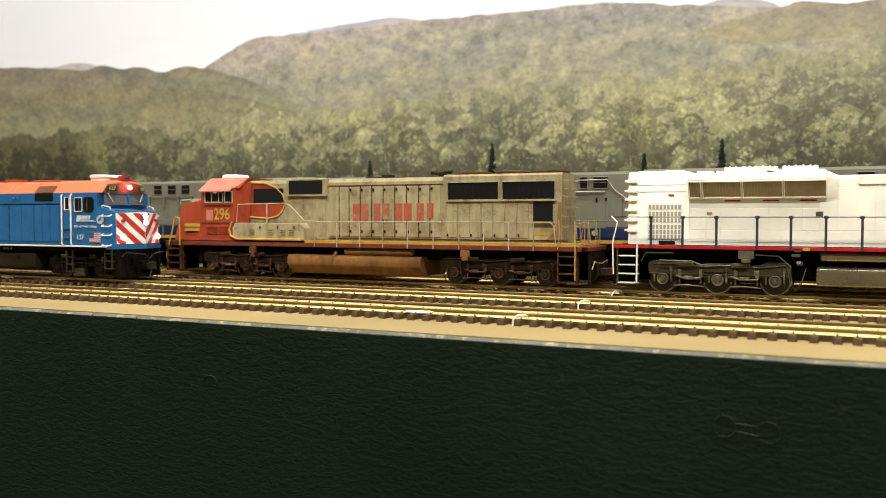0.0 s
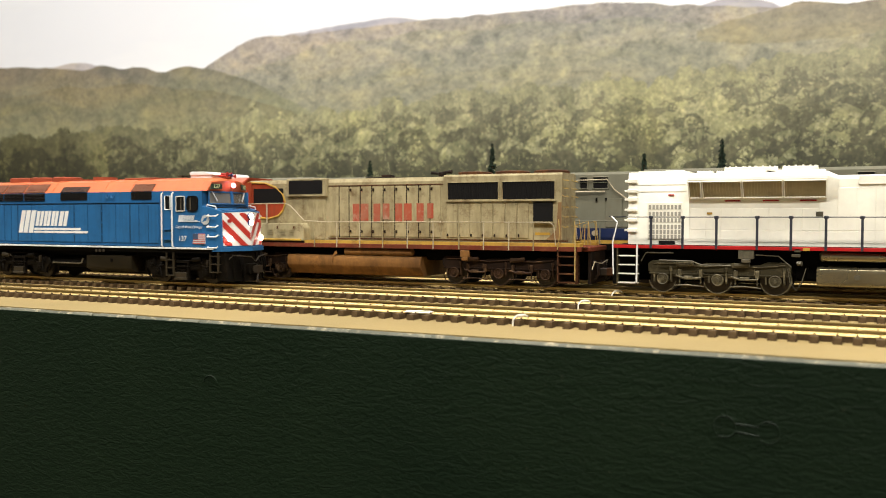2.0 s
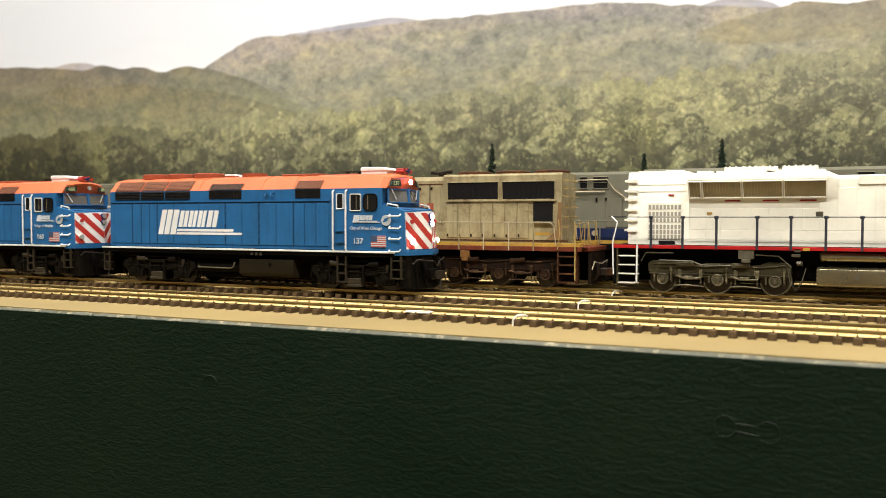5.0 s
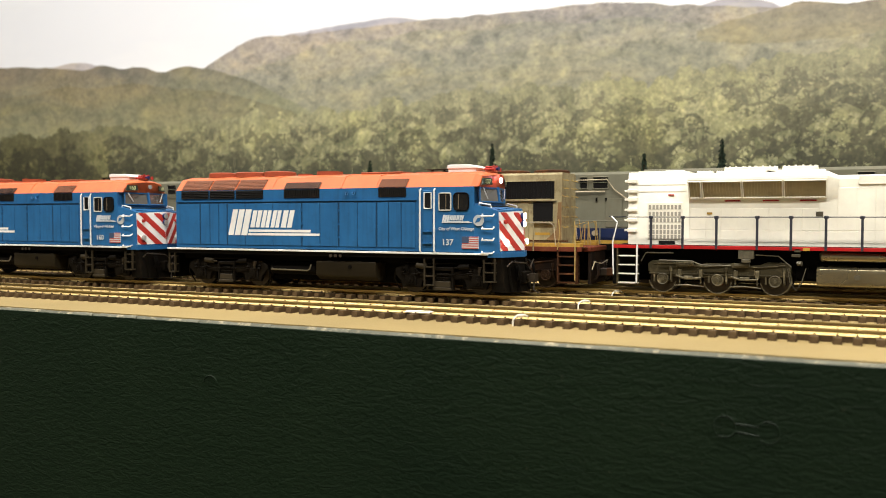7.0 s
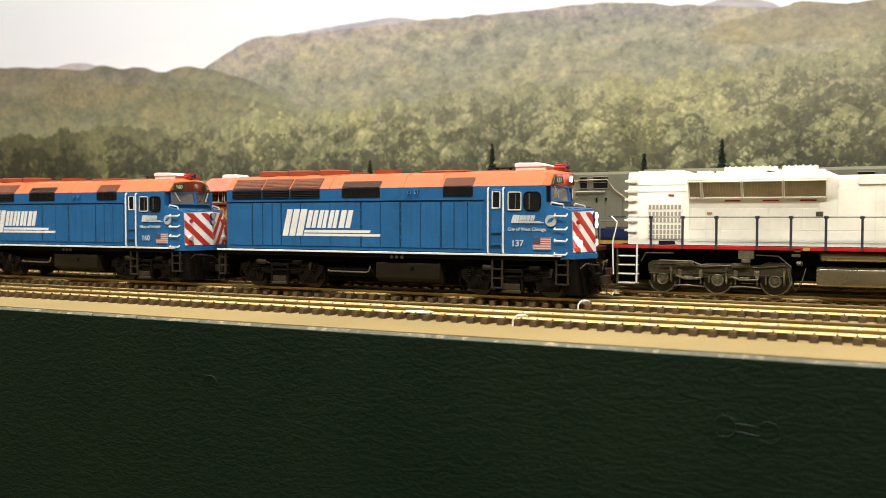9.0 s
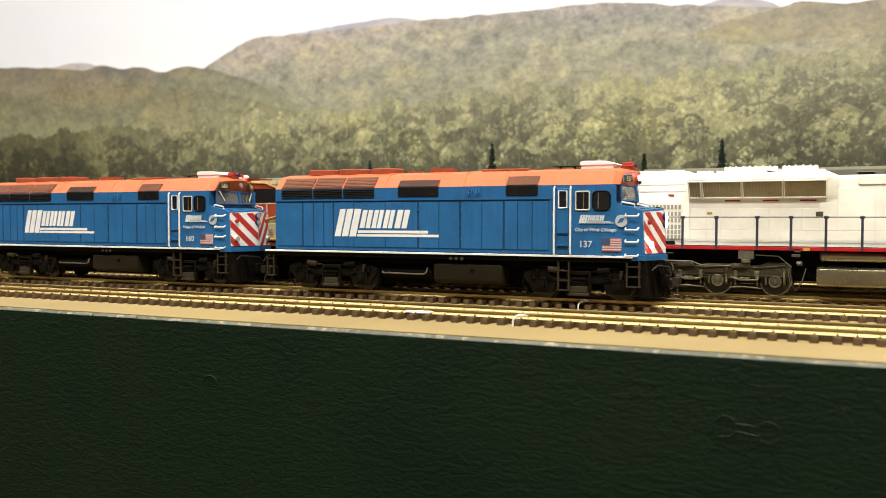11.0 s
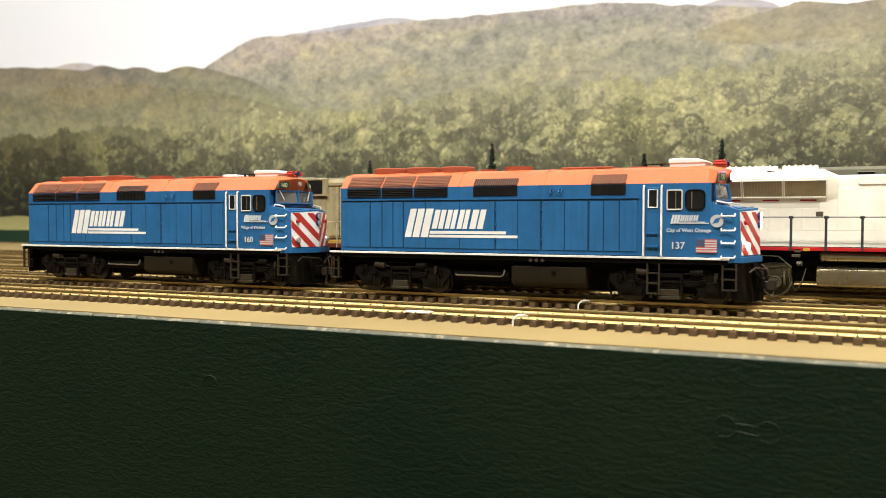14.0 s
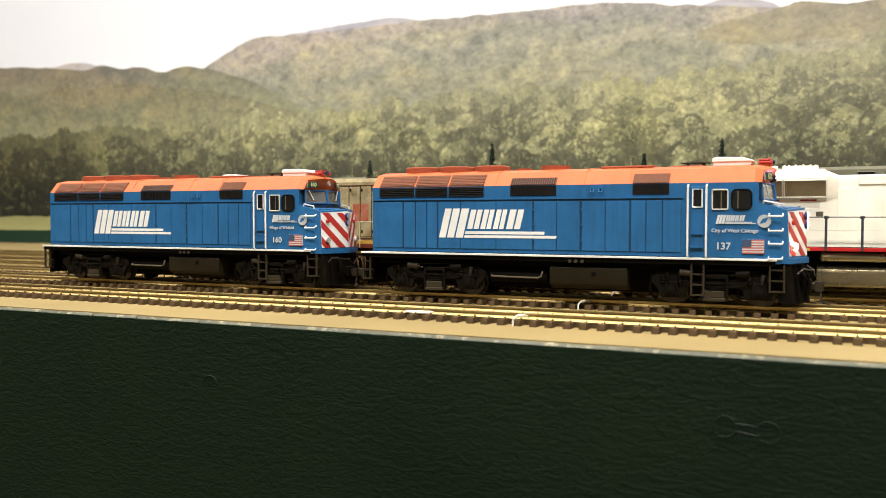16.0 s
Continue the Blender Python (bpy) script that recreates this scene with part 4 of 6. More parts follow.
def emblem(eng, s, y, number, town):
    """The builder's mark as plain slanted bars over two underlines, a round badge, a flag, and the readable writing."""
    yy = y + s * 0.3

    def X(a, mid):
        return a if s < 0 else 2 * mid - a

    def mark(x0, z0, k, mid, thick):
        m = Shape()
        lean = 0.24

        def bar(a, b, zl, zh, cut=0.0):
            pts = [(a + zl * lean, zl), (b + zl * lean, zl), (b + zh * lean, zh - cut), (a + zh * lean, zh)]
            ring = [(X(x0 + u * k, mid), z0 + v * k) for u, v in pts]
            m.hull([(u, yy - s * 0.1, v) for u, v in ring], [(u, yy + s * thick, v) for u, v in ring])
        for a, b in ((0.0, 3.0), (3.7, 6.9), (7.6, 11.0)):
            bar(a, b, 0, 12.2)
        for a, wide in ((12.0, 5.2), (18.0, 4.6), (23.6, 4.6), (29.4, 6.0)):
            bar(a, a + wide * 0.46, 3.7, 11.7)
            bar(a + wide * 0.58, a + wide, 3.7, 11.7)
        bar(11.6, 46.2, 1.55, 2.75)
        bar(11.6, 51.6, 0, 1.1)
        return m
    part("emblem", mark(32.4, 24.4, 1.0, 58.5, 0.08), WHITE, eng, "white slanted block mark with two underlines")
    part("small_emblem", mark(145.2, 30.6, 0.27, 152, 0.06), PRINT_WHITE, eng, "small white slanted block mark")
    yb = s * 18.0
    badge = part("badge", Shape().cyl((162.0, yb - s * 0.3, 31.6), (162.0, yb + s * 0.16, 31.6), 2.35, n=24), BADGE, eng, "round pale badge")
    part("badge_mark", Shape().plate([(160.4, yb + s * 0.16, 30.6), (162.6, yb + s * 0.16, 31.2), (163.4, yb + s * 0.16, 33.0), (161.4, yb + s * 0.16, 32.4)], (0, s * 0.06, 0)), BLUE, badge)
    x0, x1, z0, z1 = 154.6, 162.1, 19.8, 24.9
    flag = part("flag", Shape().box(x0, x1, yb, yb + s * 0.36, z0, z1), PRINT_WHITE, eng, "small red and white striped flag with blue corner")
    dz = (z1 - z0) / 11
    for k in range(0, 11, 2):
        part("flag_stripe", Shape().box(x0, x1, yb + s * 0.3, yb + s * 0.40, z0 + k * dz, z0 + (k + 1) * dz), FLAG_RED, flag)
    a, b = (x0, x0 + 3.2) if s < 0 else (x1 - 3.2, x1)
    part("flag_corner", Shape().box(a, b, yb + s * 0.3, yb + s * 0.44, z0 + 5 * dz, z1), FLAG_BLUE, flag)
    turn = pose(0, 0, 0, 90, 0, 0 if s < 0 else 180)
    wx = 145.2 if s < 0 else 150.2
    writing("road_number", number, 2.6, PRINT_WHITE, eng, Matrix.Translation((wx / 1000, yy / 1000, 0.0212)) @ turn, "white road number")
    wx = 143.7 if s < 0 else 159.2
    writing("town_name", town, 1.35, PRINT_WHITE, eng, Matrix.Translation((wx / 1000, yy / 1000, 0.0275)) @ turn, "white town lettering")


RUSTBIT = paint("dull_grey_gauge", (0.06, 0.048, 0.036), wear=0.5)
BADGE = paint("badge_grey", (0.45, 0.47, 0.47), (0.1, 0.2, 0.3), 0.5)
lead_engine, lead_wheels = commuter_engine("137", "City of West Chicago", True)
second_engine, second_wheels = commuter_engine("160", "Village of Winfield", False)


# ---- road engines on the third track ----
def weathered(name, colour, grime, amount, low_rust=(0.16, 0.07, 0.03)):
    n = Nodes(name)
    c = n.mix(n.ramp(n.noise(45, 5, 0.6), [(0.3, (0, 0, 0)), (0.7, (1, 1, 1))]), tuple(0.8 * v for v in colour), colour)
    runs = n.ramp(n.noise(1.0, 5, 0.65, n.stretch(260, 260, 55)), [(0.42, (0, 0, 0)), (0.64, (1, 1, 1))])
    c = n.mix(n.math("MULTIPLY", runs, amount * 0.5), c, grime)
    blotch = n.ramp(n.noise(35, 6, 0.7, None, 0.8), [(0.45, (0, 0, 0)), (0.7, (1, 1, 1))])
    c = n.mix(n.math("MULTIPLY", blotch, amount * 0.7), c, grime)
    spots = n.ramp(n.noise(120, 6, 0.75), [(0.52, (0, 0, 0)), (0.66, (1, 1, 1))])
    c = n.mix(n.math("MULTIPLY", spots, amount * 0.9), c, low_rust)
    n.bump(n.noise(800, 3), 0.08, 0.0004)
    n.p.inputs["Specular IOR Level"].default_value = 0.12
    return n.out(c, 0.65)


SILVER = weathered("weathered_silver_paint", (0.385, 0.325, 0.182), (0.085, 0.060, 0.028), 0.72, (0.115, 0.068, 0.030))
WARRED = weathered("faded_red_paint", (0.36, 0.052, 0.018), (0.09, 0.025, 0.012), 0.6)
FADED_RED = weathered("pink_faded_red_roof", (0.52, 0.19, 0.13), (0.24, 0.07, 0.045), 0.4)
MARK_RED = weathered("faded_red_lettering", (0.36, 0.06, 0.028), (0.28, 0.22, 0.14), 0.6, (0.40, 0.33, 0.24))
YELLOW = weathered("faded_yellow_paint", (0.50, 0.30, 0.05), (0.18, 0.10, 0.035), 0.5)
RUSTY = weathered("rust_brown_steel", (0.085, 0.034, 0.014), (0.022, 0.011, 0.006), 0.8, (0.16, 0.064, 0.02))
TANKRUST = weathered("orange_rusted_tank", (0.225, 0.105, 0.030), (0.05, 0.024, 0.010), 0.85, (0.28, 0.13, 0.036))
RUSTSOOT = weathered("rusty_black_truck", (0.0085, 0.005, 0.003), (0.022, 0.010, 0.0045), 0.8, (0.042, 0.018, 0.007))
SILLBROWN = weathered("dull_red_brown_sill", (0.16, 0.034, 0.016), (0.06, 0.022, 0.010), 0.7)
GRILLE = paint("black_grille", (0.004, 0.0035, 0.003), (0.012, 0.01, 0.008), 0.4, 0.6)
TRUCK_DETAIL = weathered("rust_dusted_castings", (0.024, 0.013, 0.007), (0.055, 0.025, 0.010), 0.7, (0.16, 0.095, 0.045))
CORNER = weathered("rust_stained_silver", (0.24, 0.15, 0.07), (0.13, 0.06, 0.025), 0.7)
PALE_YELLOW = weathered("worn_pale_yellow", (0.46, 0.33, 0.11), (0.16, 0.09, 0.04), 0.6)
PALE_RAIL = paint("pale_handrail", (0.44, 0.375, 0.25), (0.22, 0.14, 0.07), 0.6)


def three_axle_truck(parent, xs, r, frame_mat, detail_mat, ox, label):
    mid = xs[1]
    tr = part("truck", Shape(ox).box(xs[0] - 2, xs[2] + 2, -5.5, 5.5, 4.5, 11, 0.4), BLACK, parent, label)
    for s in (-1, 1):
        y = s * 13.6
        a, b = xs[0], xs[2]
        f = Shape(ox).prism([(a - 6.4, 9.4), (a - 4.0, 7.6), (mid - 10, 7.4), (mid - 7.6, 6.8), (mid + 7.6, 6.8), (mid + 10, 7.4), (b + 4.0, 7.6), (b + 6.4, 9.4), (b + 6.4, 12.6), (b + 4.6, 14.0), (b - 3.4, 14.0), (b - 6.0, 12.6),
                             (mid + 7.4, 12.2), (mid + 5.2, 13.2), (mid - 5.2, 13.2), (mid - 7.4, 12.2), (a + 6.0, 12.6), (a + 3.4, 14.0), (a - 4.6, 14.0), (a - 6.4, 12.6)], "y", y - 0.9, y + 0.9, 0.2)
        f.box(a - 5.8, b + 5.8, y + s * 0.8, y + s * 1.25, 8.0, 8.6, 0.1)
        part("side_frame", f, frame_mat, tr)
        for x in xs:
            jb = Shape(ox).prism([(x - 1.9, 4.2), (x - 1.2, 3.4), (x + 1.2, 3.4), (x + 1.9, 4.2), (x + 2.3, 9.2), (x - 2.3, 9.2)], "y", y - s * 1.2, y + s * 0.5, 0.2)
            jb = part("journal_box", jb, frame_mat, tr)
            cap = Shape(ox).cyl((x, y, 6.0), (x, y + s * 1.2, 6.0), 2.7, 2.5, n=18).ring((x, y + s * 1.2, 6.0), "y", 2.3, 0.32, n=20).cyl((x, y + s * 1.2, 6.0), (x, y + s * 1.9, 6.0), 0.8, n=10)
            for k in range(6):
                a = k * math.pi / 3
                cap.cyl((x + 1.35 * math.cos(a), y + s * 1.2, 6.0 + 1.35 * math.sin(a)), (x + 1.35 * math.cos(a), y + s * 1.6, 6.0 + 1.35 * math.sin(a)), 0.26, n=5)
            part("bearing_cap", cap, detail_mat, jb)
            part("pedestal_liner", Shape(ox).box(x - 4.0, x - 3.3, y - s * 0.4, y + s * 1.1, 4.6, 8.0, 0.1).box(x + 3.3, x + 4.0, y - s * 0.4, y + s * 1.1, 4.6, 8.0, 0.1), detail_mat, tr)
            part("damper", Shape(ox).cyl((x + 3.6, y + s * 1.3, 5.4), (x + 3.6, y + s * 1.3, 11.6), 0.38, n=8).cyl((x + 3.6, y + s * 1.3, 9.6), (x + 3.6, y + s * 1.3, 11.6), 0.65, n=8), detail_mat, jb)
            ring = Shape(ox).ring((x, y + s * 1.0, 6.0), "y", r - 0.2, 0.2, n=18, a0=math.pi * 1.05, a1=math.pi * 1.95)
            part("brake_hanger", ring, detail_mat, tr)
        for a, b in ((xs[0], mid), (mid, xs[2])):
            c = (a + b) / 2
            part("brake_cylinder", Shape(ox).cyl((c - 4.6, y + s * 1.5, 12.4), (c + 1.5, y + s * 1.5, 12.9), 1.1, n=10).box(c - 5.8, c - 4.4, y + s * 0.6, y + s * 2.0, 11.4, 13.6, 0.2), detail_mat, tr)
            part("brake_beam", Shape(ox).tube([(c - 6, y + s * 1.6, 7.6), (c - 2, y + s * 1.9, 6.4), (c + 5, y + s * 1.9, 6.6)], 0.5).box(c - 2.4, c + 1.4, y + s * 0.8, y + s * 2.3, 6.0, 7.6, 0.25).tube([(c - 6.4, y + s * 1.7, 3.2), (c - 1, y + s * 1.7, 3.6), (c + 6, y + s * 1.7, 3.0)], 0.3), detail_mat, tr)
            part("spring", Shape(ox).cyl((c + 3.4, y, 8.4), (c + 3.4, y, 11.0), 1.0, n=8), detail_mat, tr)
        part("brake_pipe", Shape(ox).tube([(xs[0] - 4, y + s * 1.1, 12.6), (xs[0] + 6, y + s * 1.3, 12.9), (mid - 5, y + s * 1.3, 11.6), (mid + 5, y + s * 1.3, 12.6), (xs[2] - 6, y + s * 1.3, 11.8), (xs[2] + 4, y + s * 1.1, 12.8)], 0.28), detail_mat, tr)
        for k in (xs[0] + 7.4, mid - 7.0, mid + 7.4, xs[2] - 7.0):
            part("bracket", Shape(ox).box(k - 0.8, k + 0.8, y + s * 0.8, y + s * 1.8, 6.8, 10.4, 0.2).cyl((k, y + s * 1.2, 4.0), (k, y + s * 1.2, 7.0), 0.35, n=6), detail_mat, tr)
        part("sand_pipe", Shape(ox).tube([(xs[2] + 5.5, y + s * 1.0, 12), (xs[2] + 6.6, y + s * 1.2, 6), (xs[2] + 4.5, y + s * 0.4, 1.6)], 0.28), detail_mat, tr)
    for x in xs:
        w = part("wheelset", Shape(ox).cyl((x, -10.8, r), (x, 10.8, r), 1.1, n=8), STEEL, tr)
        for s in (-1, 1):
            part("wheel", Shape(ox).cyl((x, s * 8.25, r), (x, s * 10.9, r), r, n=24).cyl((x, s * 7.7, r), (x, s * 8.25, r), r + 0.6, n=24), STEEL, w)
    return tr


def road_engine_silver():
    ox = -243.0
    S = lambda: Shape(ox)
    e = tagged(new("diesel_locomotive"), "weathered silver road engine with faded red cab and rusty tank", "model locomotive", "standing road engines")
    e.location = (ox / 1000, 0.0517, RAIL_TOP / 1000)
    H = 10.5
    hood = S().prism([(-H, 20), (-H, 51.2), (-H + 1.4, 53.2), (H - 1.4, 53.2), (H, 51.2), (H, 20)], "x", -305, -183.6)
    hood = part("long_hood", hood, SILVER, e, "weathered silver hood with rows of doors")
    rad = S().prism([(-H - 0.5, 20), (-H - 0.5, 53.0), (-H + 0.6, 54.0), (H - 0.6, 54.0), (H + 0.5, 53.0), (H + 0.5, 20)], "x", -183.6, -122.4)
    rad = part("radiator_hood", rad, SILVER, e, "weathered silver radiator section")
    cabin = S().hull([(-333, -17.2, 20), (-309, -17.2, 20), (-309, 17.2, 20), (-333, 17.2, 20)], [(-331.2, -17.0, 49), (-307.5, -17.0, 49), (-307.5, 17.0, 49), (-331.2, 17.0, 49)])
    cabin.hull([(-331.2, -17.0, 49), (-305, -17.0, 49), (-305, 17.0, 49), (-331.2, 17.0, 49)], [(-329.5, -11, 54.6), (-303, -11, 54.6), (-303, 11, 54.6), (-329.5, 11, 54.6)])
    cabin.hull([(-309, -17.2, 20), (-303, -12, 20), (-303, 12, 20), (-309, 17.2, 20)], [(-307.5, -17.0, 50), (-301, -11, 52.5), (-301, 11, 52.5), (-307.5, 17.0, 50)])
    cab = part("cab", cabin, WARRED, e, "faded red cab")
    part("cab_roof", S().hull([(-331.6, -17.2, 49.2), (-307.0, -17.2, 49.2), (-307.0, 17.2, 49.2), (-331.6, 17.2, 49.2)], [(-329.6, -11, 54.9), (-303.6, -11, 54.9), (-303.6, 11, 54.9), (-329.6, 11, 54.9)]), FADED_RED, cab, "pink-faded red roof")
    nose = S().hull([(-357, -7, 20), (-355.5, -12, 20), (-350, -15.6, 20), (-333, -16.4, 20), (-333, 16.4, 20), (-350, 15.6, 20), (-355.5, 12, 20), (-357, 7, 20)],
                    [(-353, -7, 39.5), (-351.5, -10.5, 39.5), (-347, -13.6, 40.5), (-332, -15.6, 42.5), (-332, 15.6, 42.5), (-347, 13.6, 40.5), (-351.5, 10.5, 39.5), (-353, 7, 39.5)])
    nose = part("nose", nose, WARRED, e, "faded red wide nose")
    part("nose_stripe", S().box(-344, -331.5, -16.75, -15.8, 25.2, 29.4).box(-344, -331.5, 15.8, 16.75, 25.2, 29.4), YELLOW, nose, "yellow nose band")
    part("nose_stripe_line", S().box(-344.2, -331.3, -16.9, -15.8, 27.0, 27.6).box(-344.2, -331.3, 15.8, 16.9, 27.0, 27.6), WARRED, nose)
    part("nose_handle", S().tube([(-350, -13, 40.6), (-350, -13, 42.6), (-342, -13.6, 43.0), (-342, -13.6, 41.4)], 0.35).box(-348, -344, -6, 6, 40.8, 43.6, 0.3), PALE_RAIL, nose)
    cooler = S().prism([(-325.8, 54.4), (-315.6, 54.4), (-315.6, 56.2), (-316.6, 57.2), (-324.8, 57.2), (-325.8, 56.4)], "y", -6, 6, 0.3)
    part("air_conditioner", cooler, WHITE, cab, "white roof cooling box")
    for s in (-1, 1):
        y = s * 17.2
        win = part("cab_window", S().box(-328.6, -309.8, y * 0.98, y + s * 0.06, 41.2, 47.2), GLASS, cab)
        for x0, x1 in ((-328.6, -316.2), (-314.8, -309.6)):
            part("window_frame", S().tube([(x0, y + s * 0.1, 41.2), (x1, y + s * 0.1, 41.2), (x1, y + s * 0.1, 47.2), (x0, y + s * 0.1, 47.2), (x0, y + s * 0.1, 41.2)], 0.36, 5), PALE_RAIL, win)
        for x in (-324, -319):
            part("glazing_bar", S().tube([(x, y + s * 0.1, 41.3), (x, y + s * 0.1, 47.1)], 0.25, 5), PALE_RAIL, win)
        part("sun_shade", S().plate([(-331, y, 49.4), (-309.0, y, 49.4), (-309.6, y + s * 2.2, 47.2), (-331.4, y + s * 2.2, 47.2)], (0, 0, 0.35)), FADED_RED, cab, "pale red sun shade")
        part("arm_rest", S().box(-329, -309.6, y - s * 0.2, y + s * 0.7, 39.8, 40.6, 0.1), WARRED, cab)
        for k, (a, b) in enumerate(((-327.5, -319.5), (-318.5, -311.5))):
            v = S().box(a, b, y - s * 0.2, y + s * 0.25, 23.4, 28.2, 0.1)
            for z in np.arange(23.9, 28, 0.7):
                v.box(a + 0.4, b - 0.4, y, y + s * 0.5, z, z + 0.3)
            part("vent", v, WARRED, cab)
        part("panel_line", S().box(-331, -308, y, y + s * 0.22, 29.6, 29.9), RUSTY, cab)
        # red sweep behind the cab, edged in yellow
        yh = s * (H + 0.02)
        sweep = [(-304, 33.2), (-290, 32.2), (-283.5, 33.6), (-280.4, 36.5), (-278.8, 41), (-280.5, 45.5), (-285, 49.2), (-292, 51.6), (-304, 52.0)]
        sp = part("red_sweep", S().hull([(x, yh, z) for x, z in sweep], [(x, yh + s * 0.15, z) for x, z in sweep]), WARRED, hood, "red sweep edged in yellow")
        part("yellow_edge", S().tube([(x, yh + s * 0.16, z) for x, z in sweep], 0.55, 5), YELLOW, sp)
        g = part("grille", S().box(-299.8, -280.2, yh, yh + s * 0.5, 40.7, 48.6), GRILLE, hood, "black intake grille")
        # side box on the walkway
        y2 = s * 17.4
        bx = part("equipment_box", S().prism([(-309.5, 23), (-308, 20.6), (-262.5, 20.6), (-262.5, 27), (-264.5, 29.8), (-307.4, 29.8), (-309.5, 27.5)], "y", s * 9, y2, 0.25), SILVER, e, "silver walkway equipment box with vents")
        for x in (-298, -285.5, -277.5, -272):
            v = S()
            for z in (23.8, 25.0, 26.2):
                v.box(x, x + 3.6, y2 - s * 0.1, y2 + s * 0.4, z, z + 0.5)
            part("vent", v, SILVER, bx)
        for x in (-291, -279.5, -269):
            part("latch", S().box(x, x + 0.7, y2 - s * 0.1, y2 + s * 0.4, 26.8, 28.2), RUSTY, bx)
        part("yellow_curve", S().tube([(-264, y2 + s * 0.1, 20.9), (-306, y2 + s * 0.1, 21.0), (-310.5, y2 + s * 0.1, 22.6), (-311.6, y2 + s * 0.1, 26), (-309.6, y2 + s * 0.1, 30.2)], 0.6, 5), YELLOW, bx)
        # blower housing with its black screen
        bl = part("blower_housing", S().box(-277.2, -251.6, s * 9, s * (H + 1.6), 44.0, 53.6, 0.35), SILVER, hood)
        part("screen", S().box(-275.4, -254.0, s * (H + 1.5), s * (H + 1.75), 45.4, 52.6), GRILLE, bl, "black screen")
        part("duct_panel", S().box(-276, -253, yh - s * 0.2, yh + s * 0.3, 21, 43.6, 0.1), SILVER, hood)
        # hood doors
        edges = [-250.6, -244.5, -238.4, -231.6, -224.8, -218.0, -211.2, -204.4, -197.6, -191.2, -185.0]
        for a, b in zip(edges, edges[1:]):
            d = part("hood_door", S().box(a + 0.25, b - 0.25, yh - s * 0.2, yh + s * 0.3, 23.0, 48.8, 0.12), SILVER, hood)
            if (b - a) > 6.5 or a > -230:
                lt = S()
                for z in (25.6, 47.2):
                    lt.box(a + 0.6, a + 1.5, yh + s * 0.2, yh + s * 0.65, z - 0.7, z + 0.7)
                part("latch", lt, RUSTSOOT, d)
        # rusty dark strips deepen the shade and grime in the door gaps
        seams = S()
        for x in edges[1:-1]:
            seams.box(x - 0.26, x + 0.26, yh - s * 0.1, yh + s * 0.1, 22.6, 49.2)
        part("door_gap_shade", seams, RUSTSOOT, hood)
        part("hood_seam", S().box(-251, -184, yh, yh + s * 0.25, 49.2, 49.7).box(-251, -119.4, yh + s * 0.3, yh + s * 0.6, 21.5, 22.2), RUSTY, hood)
        yr = s * (H + 0.52)
        edges = [-182.0, -175.6, -169.4, -163.2, -157.0, -150.8, -144.6, -138.6]
        for a, b in zip(edges, edges[1:]):
            d = part("hood_door", S().box(a + 0.25, b - 0.25, yr - s * 0.2, yr + s * 0.3, 23.0, 39.8, 0.12), SILVER, rad)
            part("latch", S().box(a + 0.5, a + 1.3, yr + s * 0.2, yr + s * 0.6, 23.6, 24.8), RUSTSOOT, d)
        for a, b in ((-181.2, -154.2), (-152.2, -125.8)):
            g = part("radiator_grille", S().box(a, b, yr - s * 0.2, yr + s * 0.2, 41.6, 50.0), GRILLE, rad, "black radiator grille")
            bars = S()
            for x in np.arange(a + 0.8, b - 0.4, 1.25):
                bars.box(x, x + 0.3, yr, yr + s * 0.4, 41.8, 49.8)
            part("bar_grille", bars, GRILLE, g)
            part("grille_frame", S().tube([(a, yr + s * 0.25, 41.4), (b, yr + s * 0.25, 41.4), (b, yr + s * 0.25, 50.2), (a, yr + s * 0.25, 50.2), (a, yr + s * 0.25, 41.4)], 0.4, 4).box(a - 0.8, b + 0.8, yr, yr + s * 1.0, 40.7, 41.3), SILVER, g)
        g = part("grille", S().box(-136.4, -126.8, yr, yr + s * 0.4, 31, 40.2), GRILLE, rad, "small black grille")
        part("grille_shelf", S().box(-137, -126, yr, yr + s * 1.4, 30.2, 30.9), SILVER, g)
        part("stencil", S().box(-135.5, -128, yr, yr + s * 0.1, 24.6, 25.8), YELLOW, rad, "faint yellow stencil bar")
        # mark as plain red blocks
        yy = yh + s * 0.3
        flipx = (lambda x: x) if s < 0 else (lambda x: -429.0 - x)

        def blk(a, b, z0, z1, lean=0.0):
            pts = [(flipx(a), z0), (flipx(b), z0), (flipx(b + lean), z1), (flipx(a + lean), z1)]
            part("red_mark", S().hull([(x, yy - s * 0.1, z) for x, z in pts], [(x, yy + s * 0.12, z) for x, z in pts]), MARK_RED, hood, "chipped red block mark")
        for a, gap in ((-236.0, 0.7), (-223.6, 1.5), (-210.8, 0.9), (-198.6, 2.0)):
            blk(a, a + 4.0, 30.4, 40.0)
            blk(a + 4.0 + gap, a + 9.4, 30.4 + gap, 40.0)
        turn = pose(0, 0, 0, 90, 0, 0 if s < 0 else 180)
        wx = (-322.4 if s < 0 else -310.2) - ox
        writing("road_number", "296", 6.3, YELLOW, cab, Matrix.Translation((wx / 1000, (y + s * 0.12) / 1000, 0.0318)) @ turn, "yellow road number", 0.86)
        part("faded_patch", S().box(-327.8, -323.2, y - s * 0.1, y + s * 0.08, 31.2, 37.0), FADED_RED, cab, "pale pink patch")
        # walkway sill, posts and rails
        ye = s * 17.6
        part("sill", S().box(-345, -111, s * 15, ye, 17.2, 19.4, 0.15), SILLBROWN, e, "faded red sill")
